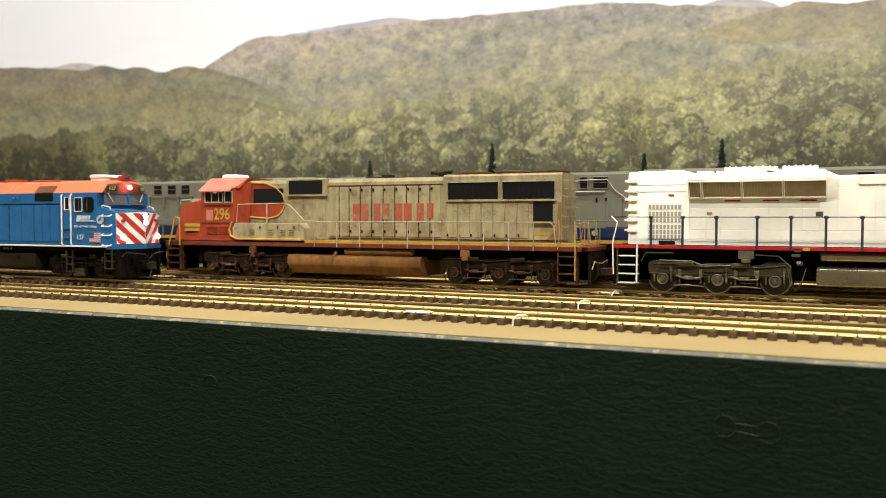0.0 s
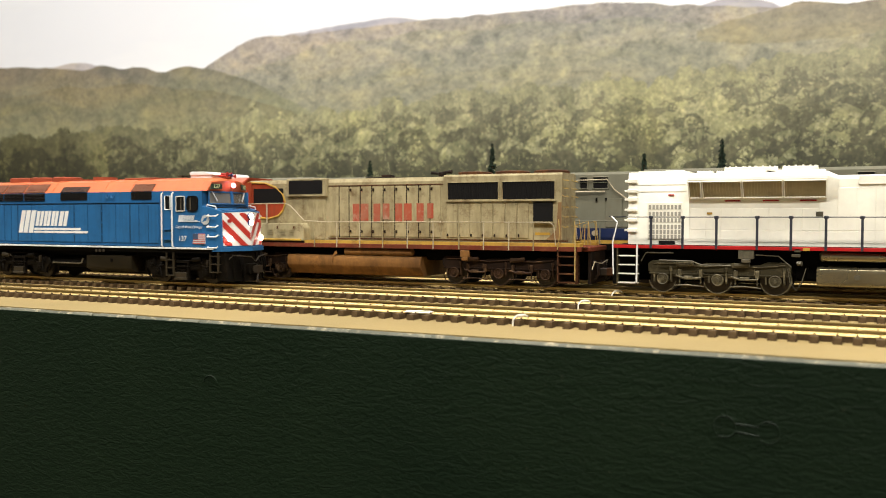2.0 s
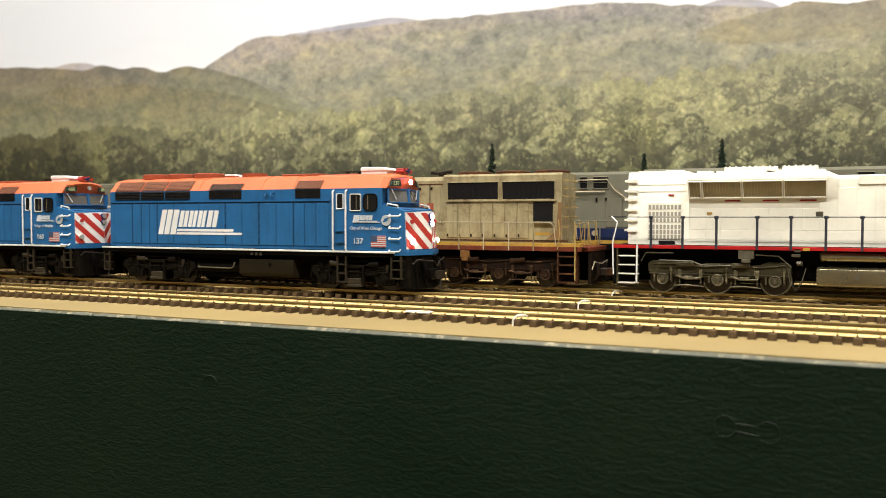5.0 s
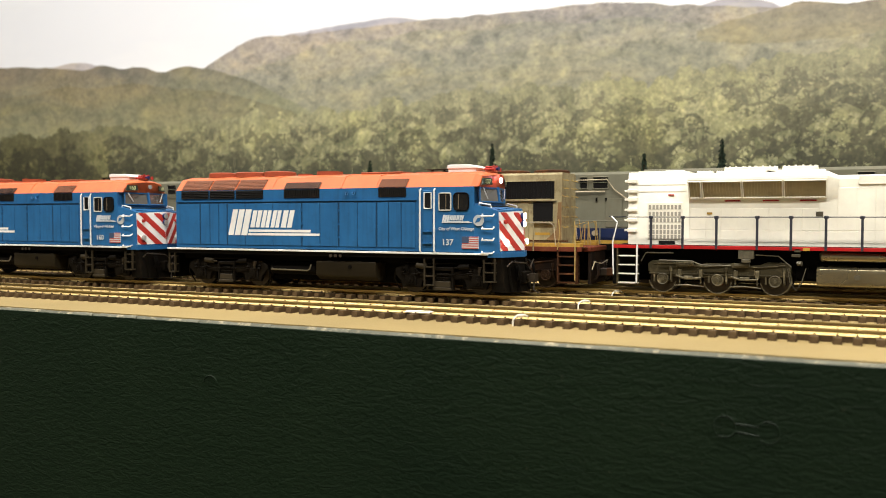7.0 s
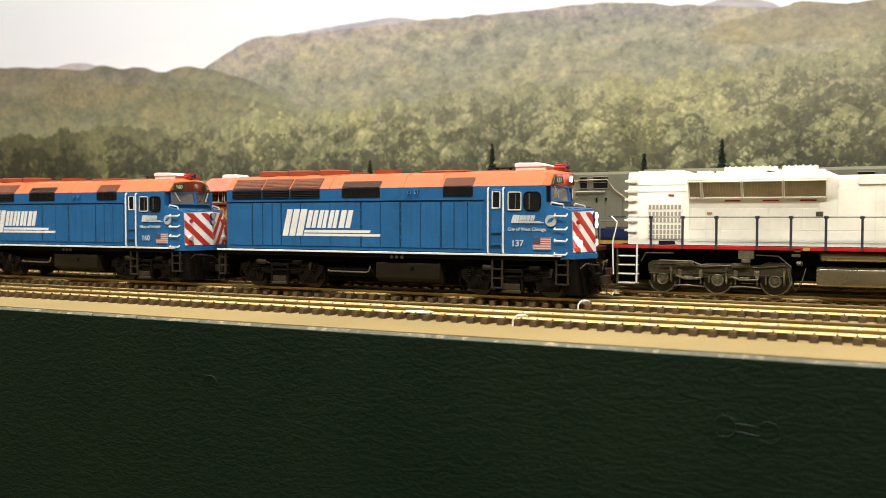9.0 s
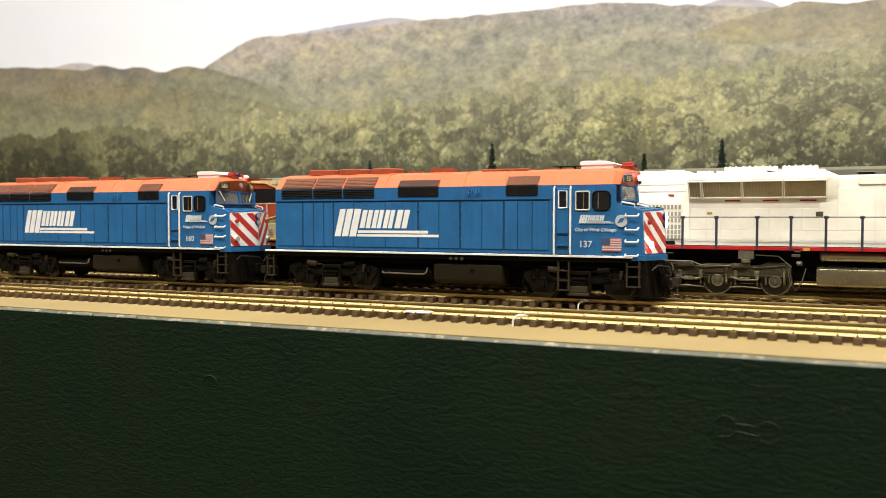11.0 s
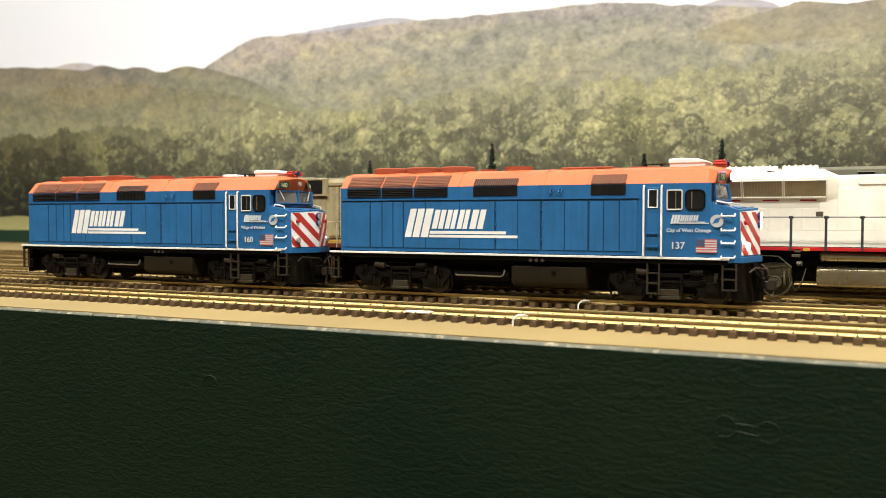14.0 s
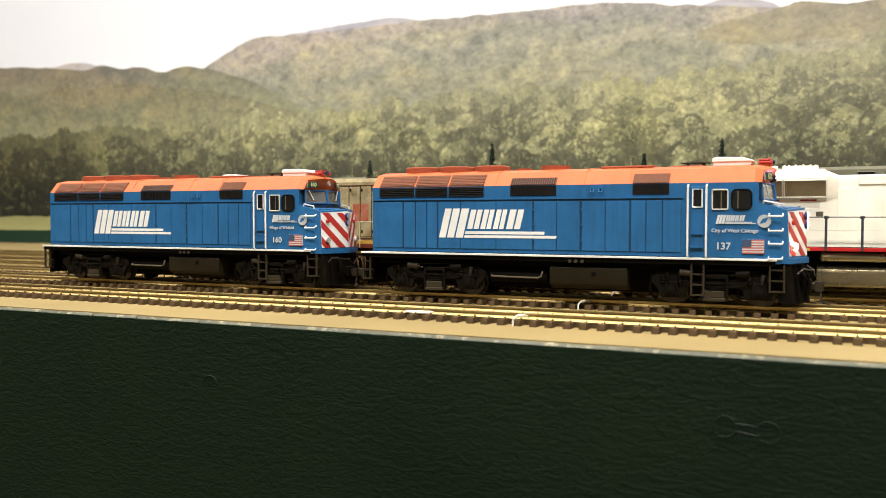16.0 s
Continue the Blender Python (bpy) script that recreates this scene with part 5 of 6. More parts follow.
        part("sill_stripe", S().box(-262, -112, s * 12, ye - s * 0.5, 19.4, 20.9), YELLOW, e, "yellow sill stripe")
        posts = [-255.5, -241.7, -227.9, -214.5, -200.4, -186.1, -172.2, -159.3, -146.4, -134.1]
        for k, x in enumerate(posts):
            part("post", S().tube([(x, ye, 17.4), (x, ye - s * 0.1, 31.0)], 0.32), PALE_RAIL if k % 3 else SILVER, e, "pale handrail post")
        rail = [(-306.5, ye, 30), (-305.5, ye, 40.0), (-274, ye, 40.4), (-270.5, ye, 39), (-262, ye, 31.2), (-250, ye, 30.6), (-126, ye, 30.6), (-124.2, ye, 29), (-123.2, ye, 20)]
        part("handrail", S().tube(rail, 0.24), PALE_RAIL, e, "thin pale handrail")
        for x in (-286.0,):
            part("post", S().tube([(x, ye, 29.8), (x, ye, 40.4)], 0.4), PALE_RAIL, e)
        # end steps
        for x0, x1, mat in ((-122.6, -113.2, RUSTY), (-356.5, -346.5, RUSTY)):
            st = part("step_back", S().box(x0, x1, s * 12.6, s * 13.0, 2.4, 19.4), RUSTSOOT, e, "rusty corner steps")
            for x in (x0, x1 - 0.7):
                part("step_side", S().box(x, x + 0.7, s * 14.5, s * 17.6, 2.4, 19.4), mat, st)
            for z in (2.6, 6.6, 10.6, 14.6):
                part("tread", S().box(x0, x1, s * 13.0, s * 17.6, z, z + 0.6), mat, st)
        part("step_post", S().tube([(-114.0, ye, 4), (-114.0, ye, 29), (-114.6, ye - s * 0.8, 31)], 0.28).tube([(-122.4, ye, 18), (-121.4, ye - s * 0.5, 25.5), (-122.2, ye - s * 1.0, 32)], 0.26), PALE_YELLOW, e, "yellow step handrail")
        part("step_post", S().tube([(-346.8, ye, 17), (-347.0, ye, 32.4), (-351.5, ye - s * 1.5, 33)], 0.45).tube([(-356, ye - s * 1, 17), (-353.5, ye - s * 1.2, 25), (-351.5, ye - s * 1.5, 33)], 0.45), YELLOW, e, "yellow step handrail")
        # rear corner grab irons
        for z in (50.2, 46.4, 42.6, 37.6, 33.0, 28.2):
            part("grab_iron", S().tube([(-122.6, s * 10.4, z + 0.8), (-121.0, s * 10.6, z), (-121.0, s * 4.4, z), (-122.6, s * 4.2, z + 0.8)], 0.2), PALE_YELLOW, rad, "pale yellow grab iron")
        part("corner_rust", S().prism([(-138, 20.8), (-122.6, 20.8), (-122.6, 40), (-124.2, 40), (-125, 27), (-130, 22.5)], "y", s * (H + 0.5), s * (H + 0.62)), CORNER, rad, "rust stain on the hood corner")
        part("lifting_lug", S().box(-298, -293.6, ye - s * 1.6, ye + s * 0.3, 13.2, 16.9, 0.3).box(-297.2, -294.4, ye - s * 1, ye + s * 0.3, 11.4, 13.2, 0.2), RUSTY, e)
        part("lifting_lug", S().box(-171.6, -166.8, ye - s * 1.6, ye + s * 0.3, 13.6, 16.9, 0.3).box(-170.8, -167.6, ye - s * 1, ye + s * 0.3, 12.0, 13.6, 0.2), TANKRUST, e)
        part("air_tank", S().cyl((-238, s * 14.6, 15.2), (-199, s * 14.6, 15.2), 1.9, n=14).cyl((-199, s * 14.6, 15.2), (-198, s * 14.6, 15.2), 1.9, 1.0, n=14), TANKRUST, e, "long rusty air tank")
        part("drain_valve", S().cyl((-243, s * 16.5, 14.4), (-243, s * 16.9, 14.4), 0.9, n=8).tube([(-244, s * 16.6, 14), (-245.5, s * 16.6, 9)], 0.35), TANKRUST, e)
        part("platform_rail", S().tube([(-118.5, s * 6.5, 20), (-117.0, s * 6.6, 29.2), (-111.0, s * 6.8, 31.2), (-109.6, s * 6.8, 20)], 0.26).tube([(-113.8, s * 3, 20), (-113.6, s * 3, 29.8)], 0.35), PALE_YELLOW, e, "yellow platform handrail")
    part("walkway", S().box(-345, -109, -17, 17, 18.8, 19.3), RUSTY, e)
    part("end_platform", S().box(-119, -107.4, -14, 14, 17.2, 19.4, 0.3), SILLBROWN, e, "dull red end platform")
    part("front_platform", S().box(-361, -345, -14, 14, 16.6, 19.6, 0.3), RUSTY, e)
    part("frame", S().box(-350, -112, -9, 9, 11.5, 17), BLACK, e)
    tank = S().prism([(-15.4, 13.2), (-16.6, 12.2), (-16.6, 7.8), (-13, 3.2), (13, 3.2), (16.6, 7.8), (16.6, 12.2), (15.4, 13.2)], "x", -273.6, -193.6, 0.3)
    part("fuel_tank", tank, TANKRUST, e, "orange rusted fuel tank")
    for x0, sgn in ((-108.6, 1), (-360, -1)):
        part("coupler", S().box(x0 - 2, x0 + sgn * 6, -1.2, 1.2, 6.2, 8.8, 0.2).box(x0 + sgn * 5, x0 + sgn * 9, -1.9, 1.9, 5.6, 9.2, 0.3), RUSTY, e)
        part("pilot", S().box(x0 - 0.6, x0 + 0.8, -13, 13, 2.2, 17.0, 0.2), RUSTSOOT, e)
        part("uncoupling_lever", S().tube([(x0 + sgn * 1.2, -12.5, 9), (x0 + sgn * 2.2, -11.5, 12.5), (x0 + sgn * 2.4, 0, 11.2), (x0 + sgn * 2.2, 11.5, 12.5), (x0 + sgn * 1.2, 12.5, 9)], 0.25), PALE_RAIL, e)
        for y in (-8, -5, 4, 8):
            part("hose", S().tube([(x0, y, 13), (x0 + sgn * 2.6, y - 1, 11), (x0 + sgn * 3.2, y - 1.6, 6.5), (x0 + sgn * 1.8, y - 2, 4.4)], 0.4), RUSTSOOT, e)
    for x, r in ((-171, 8.6), (-151, 8.6), (-131, 8.6)):
        part("radiator_fan", S().cyl((x, 0, 53.9), (x, 0, 55.2), r, n=26).cyl((x, 0, 55.2), (x, 0, 55.6), r, r - 1, n=26), RUSTY, rad, "rusty fan housing")
    part("roof_hatch", S().box(-232, -214, -5, 5, 53.1, 54.0, 0.3), RUSTSOOT, hood)
    part("exhaust_stack", S().box(-224, -218, -2, 2, 53.4, 55.2, 0.3), RUSTSOOT, hood)
    part("horn", S().cyl((-190, -3, 55.3), (-182.6, -3, 55.9), 0.45, 1.0, n=8).cyl((-189, -5, 54.9), (-193, -5, 55.5), 0.45, 0.9, n=8).box(-189, -186, -5, -2, 53.1, 55, 0.2), RUSTSOOT, hood)
    three_axle_truck(e, (-326, -302.5, -279), 6.0, RUSTSOOT, TRUCK_DETAIL, ox, "rusty black three-axle truck")
    three_axle_truck(e, (-176, -152.5, -129), 6.0, RUSTSOOT, TRUCK_DETAIL, ox, "rusty black three-axle truck")
    return e


road_engine_silver()


def road_engine_white():
    ox = 30.0
    S = lambda: Shape(ox)
    CREAM = paint("undecorated_white", (0.88, 0.845, 0.715), (0.55, 0.47, 0.34), 0.10, 0.5)
    POSTS = paint("slate_blue_post", (0.038, 0.040, 0.050), wear=0.2)
    MESH = paint("tan_radiator_screen", (0.46, 0.395, 0.24), (0.08, 0.065, 0.04), 0.4)
    GREYM = paint("grey_brown_metal", (0.10, 0.088, 0.058), (0.20, 0.175, 0.115), 0.6, 0.4, 0.3)
    DARKG = paint("grey_black_truck", (0.044, 0.037, 0.020), (0.15, 0.12, 0.066), 0.8, 0.5, spec=0.1)
    SILLRED = paint("bright_red_sill", (0.40, 0.013, 0.013), wear=0.15)
    TANKM = smooth_metal("satin_brown_grey_tank", (0.31, 0.265, 0.165), (0.25, 0.21, 0.125))
    # pale spots are painted highlights on the truck castings
    TRUCKD = paint("highlight_spotted_castings", (0.085, 0.072, 0.042), (0.45, 0.38, 0.23), 0.9, 0.45)
    # grey of the slot plates, the shade inside the louvres as colour
    SLOT = paint("shaded_slot_grey", (0.36, 0.34, 0.28), wear=0.2)
    e = tagged(new("diesel_locomotive"), "unlettered white road engine with red sill and flared radiators", "model locomotive", "standing road engines")
    e.location = (ox / 1000, 0.0517, RAIL_TOP / 1000)
    H = 10.5
    hood = part("long_hood", S().prism([(-H, 20.6), (-H, 51.6), (-H + 1.0, 53.2), (H - 1.0, 53.2), (H, 51.6), (H, 20.6)], "x", -91.3, -64.5), CREAM, e, "white louvred hood end")
    part("forward_hood", S().prism([(-H, 20.6), (-H, 48.8), (-H + 1.4, 50.4), (H - 1.4, 50.4), (H, 48.8), (H, 20.6)], "x", -4.6, 92), CREAM, e)
    flare = S().prism([(-H, 20.6), (-H, 39.4), (-H - 0.6, 41.0), (-H - 4.8, 49.0), (-H - 4.6, 50.2), (-H + 0.4, 52.2), (H - 0.4, 52.2), (H + 4.6, 50.2), (H + 4.8, 49.0), (H + 0.6, 41.0), (H, 39.4), (H, 20.6)], "x", -64.5, -9.0)
    flare = part("flared_radiator", flare, CREAM, e, "white flared radiator section")
    outer = [(H, 20.6), (H, 39.4), (H + 0.6, 41.0), (H + 4.8, 49.0), (H + 4.6, 50.2), (H - 0.4, 52.2)]
    inner = [(H, 20.6), (H, 39.4), (H, 41.0), (H, 48.0), (H - 0.3, 48.9), (H - 1.4, 50.2)]
    flare_end = S().hull([(-9, -u, z) for u, z in outer] + [(-9, u, z) for u, z in outer[::-1]], [(-4.6, -u, z) for u, z in inner] + [(-4.6, u, z) for u, z in inner[::-1]])
    part("flare_end", flare_end, CREAM, flare)
    for s in (-1, 1):
        y = s * H
        # slanted intake screens
        def on(x, k, o=0.0):
            return (x, s * (H + 0.75 + 3.85 * k + o), 41.2 + 7.4 * k - 0.4 * o)
        for a, b in ((-64.2, -59.2), (-58.4, -42.6), (-41.8, -26.2), (-25.4, -9.4)):
            sc = part("intake_screen", S().hull([on(a, 0.02, -0.3), on(b, 0.02, -0.3), on(b, 0.99, -0.3), on(a, 0.99, -0.3)], [on(a, 0.02, 0.1), on(b, 0.02, 0.1), on(b, 0.99, 0.1), on(a, 0.99, 0.1)]), MESH, flare, "tan slatted intake")
            bars = S()
            for x in np.arange(a + 0.5, b - 0.3, 1.25):
                bars.hull([on(x, 0.02, 0.05), on(x + 0.4, 0.02, 0.05), on(x + 0.4, 0.99, 0.05), on(x, 0.99, 0.05)], [on(x, 0.02, 0.4), on(x + 0.4, 0.02, 0.4), on(x + 0.4, 0.99, 0.4), on(x, 0.99, 0.4)])
            part("slat_grille", bars, MESH, sc)
            q = [on(a, 0.05, 0.25), on(b, 0.05, 0.25), on(b, 0.98, 0.25), on(a, 0.98, 0.25), on(a, 0.05, 0.25)]
            part("screen_frame", S().tube(q, 0.38, 4), CREAM, sc)
        for a, b in ((-49.5, -43), (-34, -27.5), (-19.4, -13.0)):
            part("red_tab", S().hull([(a, s * (H + 0.35), 39.8), (b, s * (H + 0.35), 39.8), (b, s * (H + 0.6), 40.4), (a, s * (H + 0.6), 40.4)], [(a, s * (H - 0.2), 39.8), (b, s * (H - 0.2), 39.8), (b, s * (H - 0.2), 40.4), (a, s * (H - 0.2), 40.4)]), SILLRED, flare, "thin red tab")
        # louvre block
        lb = part("louvre_block", S().box(-82.6, -67.4, y - s * 0.2, y + s * 0.25, 23.4, 39.6, 0.1), CREAM, hood, "white louvre block")
        slot = S().box(29.5, 30.5, -0.16, 0.16, -0.95, 0.95).mesh("slot")
        for z in (37.5, 34.5, 31.7, 28.8, 26.5, 24.6):
            for c in range(9):
                part("slot", slot, SLOT, lb, "", pose((-81.5 + c * 1.62 - ox) / 1000, (y + s * 0.2) / 1000, (z - (0.3 if z < 25 else 0)) / 1000))
        part("grille", S().box(-77.5, -70.4, y, y + s * 0.4, 21.2, 22.6, 0.1), GRILLE, hood)
        part("red_tab", S().box(-73.5, -71.0, y, y + s * 0.3, 42.6, 43.2), SILLRED, hood)
        part("yellow_tab", S().box(-56.8, -54.6, y, y + s * 0.3, 34.2, 35.2), YELLOW, flare)
        part("stencil", S().box(-13.2, -10.4, y, y + s * 0.3, 33.4, 35.4), GREYM, flare, "small grey stencil bar")
        for z in (44.4, 47.4):
            part("seam", S().box(-91, -66, y, y + s * 0.12, z, z + 0.3), CREAM, hood)
        doors = [-64, -57.5, -51, -44.5, -38, -31.5, -25, -18.5, -12, -5, 2, 9, 16, 23, 30, 37, 44, 51, 58, 65, 72, 79, 86]
        for a, b in zip(doors, doors[1:]):
            part("hood_door", S().box(a + 0.1, b - 0.1, y - s * 0.2, y + s * 0.09, 22.4, 27.4, 0.04).box(a + 0.1, b - 0.1, y - s * 0.2, y + s * 0.09, 27.6, 36.8 if b < -6 else 45.2, 0.08), CREAM, e)
        part("upper_panel", S().box(2.6, 90, y - s * 0.2, y + s * 0.5, 46.4, 50.0, 0.15), CREAM, e)
        ye = s * 17.6
        part("sill", S().box(-96.5, 140, s * 15.5, ye, 19.3, 20.75, 0.12), SILLRED, e, "bright red sill")
        for x in (-79.6, -66, -51.9, -35.5, -22.3, -9.1, 4.2, 18, 32, 46, 60, 74, 88):
            part("post", S().box(x - 0.5, x + 0.5, ye - s * 0.5, ye + s * 0.3, 19.4, 33.0).box(x - 0.9, x + 0.9, ye - s * 0.6, ye + s * 0.4, 32.4, 33.6, 0.2), POSTS, e, "slate blue handrail post")
        part("handrail", S().tube([(-90, ye - s * 0.1, 33.1), (92, ye - s * 0.1, 33.1)], 0.2), POSTS, e)
        # corner steps
        for x0, x1 in ((-94.8, -85.6), (134, 142)):
            steps = part("step_back", S().box(x0, x1, s * 12.8, s * 13.1, 3.4, 19.2), BLACK, e, "corner steps with white treads")
            for z in (3.6, 7.6, 11.6, 15.6):
                part("tread", S().box(x0, x1, s * 13.2, s * 17.4, z, z + 0.5), CREAM, steps, "white tread")
            for x in (x0, x1 - 0.7):
                part("step_side", S().box(x, x + 0.6, s * 14.4, s * 17.5, 3.4, 19.6), DARKG, steps)
        part("step_post", S().tube([(-96.2, ye, 7.5), (-96.6, ye, 22), (-94.6, ye - s * 0.4, 30.8), (-97.6, ye - s * 2, 33.4)], 0.34).tube([(-85.8, ye, 4), (-85.6, ye, 21)], 0.42), WHITE, e, "white bent step handrail")
        # grab irons at the end corner
        for z in (49.2, 44.8, 41.0, 36.4, 31.8, 27.2):
            part("grab_iron", S().box(-93.0, -90.8, s * 9.2, s * 10.8, z - 0.5, z + 0.5, 0.15).box(-91.6, -87.2, y, y + s * 0.9, z - 0.9, z + 0.9, 0.25), CREAM, hood, "white moulded grab")
        part("lifting_lug", S().box(-43, -36.6, s * 15.6, s * 17.4, 15.4, 19.2, 0.2).box(-41.6, -38, s * 15.8, s * 17.4, 13.8, 15.4, 0.2), CREAM if s > 0 else GREYM, e)
        part("air_tank", S().cyl((-10.6, s * 14.2, 17.0), (32, s * 14.2, 17.0), 2.1, n=14).cyl((-11.4, s * 14.2, 17.0), (-10.6, s * 14.2, 17.0), 1.2, 2.1, n=14), TANKM, e, "grey air tank")
        part("brake_pipe", S().tube([(-84, s * 16.4, 13.6), (-82, s * 16.4, 17.4), (-70, s * 16.6, 17.4)], 0.28).tube([(-76, s * 16.8, 14.2), (-62, s * 16.8, 14.0), (-58, s * 16.8, 12.4), (-46, s * 16.8, 12.4)], 0.3)
             .tube([(-36, s * 16.4, 17.2), (-27, s * 16.6, 16.8), (-22, s * 16.8, 12.4)], 0.22).tube([(-23.4, s * 16.9, 11.8), (-22.4, s * 17, 6), (-20, s * 17, 2.6), (-18.0, s * 17, 6), (-16.4, s * 16.6, 12)], 0.2), GREYM, e, "thin grey pipe")
        part("valve", S().box(-22, -18.6, s * 15.6, s * 17.2, 16.6, 17.8, 0.2).cyl((-19.6, s * 16.4, 14), (-18.0, s * 17.2, 14), 0.9, n=8).box(-21.0, -18.4, s * 15.0, s * 17.6, 18.6, 20.2, 0.2), GREYM, e)
        part("yellow_tab", S().box(-17.6, -15.0, s * 17.5, s * 17.9, 19.3, 20.5), YELLOW, e)
    part("walkway", S().box(-96, 140, -16.5, 16.5, 20.0, 20.9), BLACK, e)
    part("frame", S().box(-95, 140, -9, 9, 12, 20), BLACK, e)
    part("end_plate", S().box(-97.4, -95.8, -14, 14, 3, 19.2, 0.2), BLACK, e)
    part("coupler", S().box(-104, -96, -1.2, 1.2, 6.2, 8.8, 0.2).box(-106.5, -103, -1.9, 1.9, 5.6, 9.2, 0.3), STEEL, e)
    part("end_rail", S().tube([(-98.6, -15.4, 33.4), (-98.6, -6, 33.2), (-98.6, 6, 33.2), (-98.6, 15.4, 33.4)], 0.3), POSTS, e)
    tank = []
    for k in range(20):
        a = 2 * math.pi * k / 20
        tank.append((16.2 * max(-1, min(1, 1.25 * math.cos(a))), 8.4 + 5.2 * max(-1, min(1, 1.12 * math.sin(a)))))
    tank = part("fuel_tank", S().prism(tank, "x", -12.4, 62, 0.2), TANKM, e, "smooth grey brown fuel tank")
    part("filler_cap", S().cyl((2.6, -16.0, 8.8), (2.6, -16.7, 8.8), 1.2, n=12), GREYM, tank)
    for x0, x1 in ((-53.5, -33), (-29.5, -9.8)):
        f = S().box(x0, x1, -8, 8, 52.0, 53.2, 0.3)
        part("roof_fan_base", f, CREAM, flare)
    for x in (-44, -20, -36):
        part("radiator_fan", S().cyl((x, 0, 53.0), (x, 0, 54.4), 7.2, n=26).cyl((x, 0, 54.4), (x, 0, 54.8), 7.2, 6.4, n=26), CREAM, flare, "white round fan housing")
        guard = S()
        for k in range(14):
            a = 2 * math.pi * k / 14
            guard.cyl((x + 6.7 * math.cos(a), 6.7 * math.sin(a), 54.4), (x + 6.7 * math.cos(a), 6.7 * math.sin(a), 55.2), 0.42, n=6)
        part("fan_bolts", guard, CREAM, flare)
    part("roof_seam", S().box(-87, -68, -9.2, -8.6, 53.1, 53.7).box(-76, -68, -5, 5, 53.1, 54.1, 0.2).box(-62.6, -56, -3, 3, 52.2, 53.6, 0.2), CREAM, hood)
    part("short_hood_and_cab", S().box(92, 116, -16.6, 16.6, 20.6, 53, 0.6).box(116, 138, -10.5, 10.5, 20.6, 40, 0.6), CREAM, e, "white cab and short nose")
    three_axle_truck(e, (-74.9, -51.6, -28.4), 6.0, DARKG, TRUCKD, ox, "grey black three-axle truck")
    three_axle_truck(e, (76, 99.2, 122.4), 6.0, DARKG, TRUCKD, ox, "grey black three-axle truck")
    return e


road_engine_white()


# ---- grey engines on the fourth track ----
def road_engine_grey():
    GREY = weathered("weathered_grey_paint", (0.175, 0.168, 0.12), (0.09, 0.085, 0.055), 0.35, (0.15, 0.11, 0.07))
    e = tagged(new("diesel_locomotive"), "grey road engine with blue and yellow lower band", "model locomotive", "grey engines")
    BAND = paint("dull_navy_band", (0.012, 0.020, 0.062), wear=0.3)
    S = Shape
    H = 10.5
    body = part("long_hood", S().prism([(-H, 19.5), (-H, 55.0), (-H + 1, 56.4), (H - 1, 56.4), (H, 55.0), (H, 19.5)], "x", 4, 190), GREY, e, "grey hood")
    wide = part("radiator_wings", S().prism([(-14, 46), (-14.6, 55.6), (-12, 57.0), (12, 57.0), (14.6, 55.6), (14, 46), (10, 43), (-10, 43)], "x", 44, 92, 0.3), GREY, body)
    cab = part("cab", S().hull([(190, -17, 19.5), (222, -17, 19.5), (222, 17, 19.5), (190, 17, 19.5)], [(191, -16.6, 52), (219, -16.6, 52), (219, 16.6, 52), (191, 16.6, 52)]).box(191, 219, -13, 13, 52, 55.6, 0.6), GREY, e, "grey cab")
    part("nose", S().box(222, 243, -14, 14, 19.5, 40, 1.0), GREY, e)
    for s in (-1, 1):
        y = s * H
        part("blue_band", S().box(4, 190, y, y + s * 0.2, 21.4, 27.4), BAND, body, "blue lower band")
        part("yellow_band", S().box(4, 190, y, y + s * 0.2, 19.5, 21.3), YELLOW, body, "yellow lower band")
        for x, k in ((10.4, 14.6), (17.4, 25.4), (140.8, 148.0), (152.4, 159.5), (164.3, 171.4)):
            w = part("window_opening", S().box(x, k, y, y + s * 0.15, 47.8, 53.8), GRILLE, body, "dark hood opening")
            part("opening_frame", S().tube([(x, y + s * 0.2, 47.8), (k, y + s * 0.2, 47.8), (k, y + s * 0.2, 53.8), (x, y + s * 0.2, 53.8), (x, y + s * 0.2, 47.8)], 0.35, 4).tube([(x, y + s * 0.3, 51), (k, y + s * 0.3, 51)], 0.25, 4), GREY, w)
        part("grab_rail", S().tube([(7.5, y + s * 0.9, 46.2), (24, y + s * 0.9, 46.2)], 0.4).tube([(9, y + s * 1.0, 52.2), (25, y + s * 1.0, 52.4), (29, y + s * 1.0, 47), (36, y + s * 1.0, 42)], 0.3), PALE_RAIL, body)
        part("grab_rail", S().tube([(136, y + s * 1.2, 46.6), (186, y + s * 1.2, 46.6)], 0.4), GREY, body)
        for x in (139, 150, 162, 175):
            part("rail_bracket", S().box(x - 0.5, x + 0.5, y, y + s * 1.4, 38.5, 47.0, 0.15), GREY, body)
        part("hand_rail", S().tube([(6, s * 17, 31), (188, s * 17, 31)], 0.3), GREY, e)
        for x in range(8, 190, 15):
            part("post", S().tube([(x, s * 17, 18), (x, s * 17, 31)], 0.35), GREY, e)
        part("sill", S().box(-2, 240, s * 15, s * 17.6, 16.4, 19.4), BLACK, e)
        for a, b in zip(range(24, 180, 9), range(33, 189, 9)):
            part("hood_door", S().box(a + 0.25, b - 0.25, y - s * 0.2, y + s * 0.3, 28, 42.6, 0.1), GREY, body)
        for x in (6.5, 19, 24):
            part("door_hinge", S().box(x, x + 0.8, y, y + s * 0.5, 41.2, 43.0), BLACK, body)
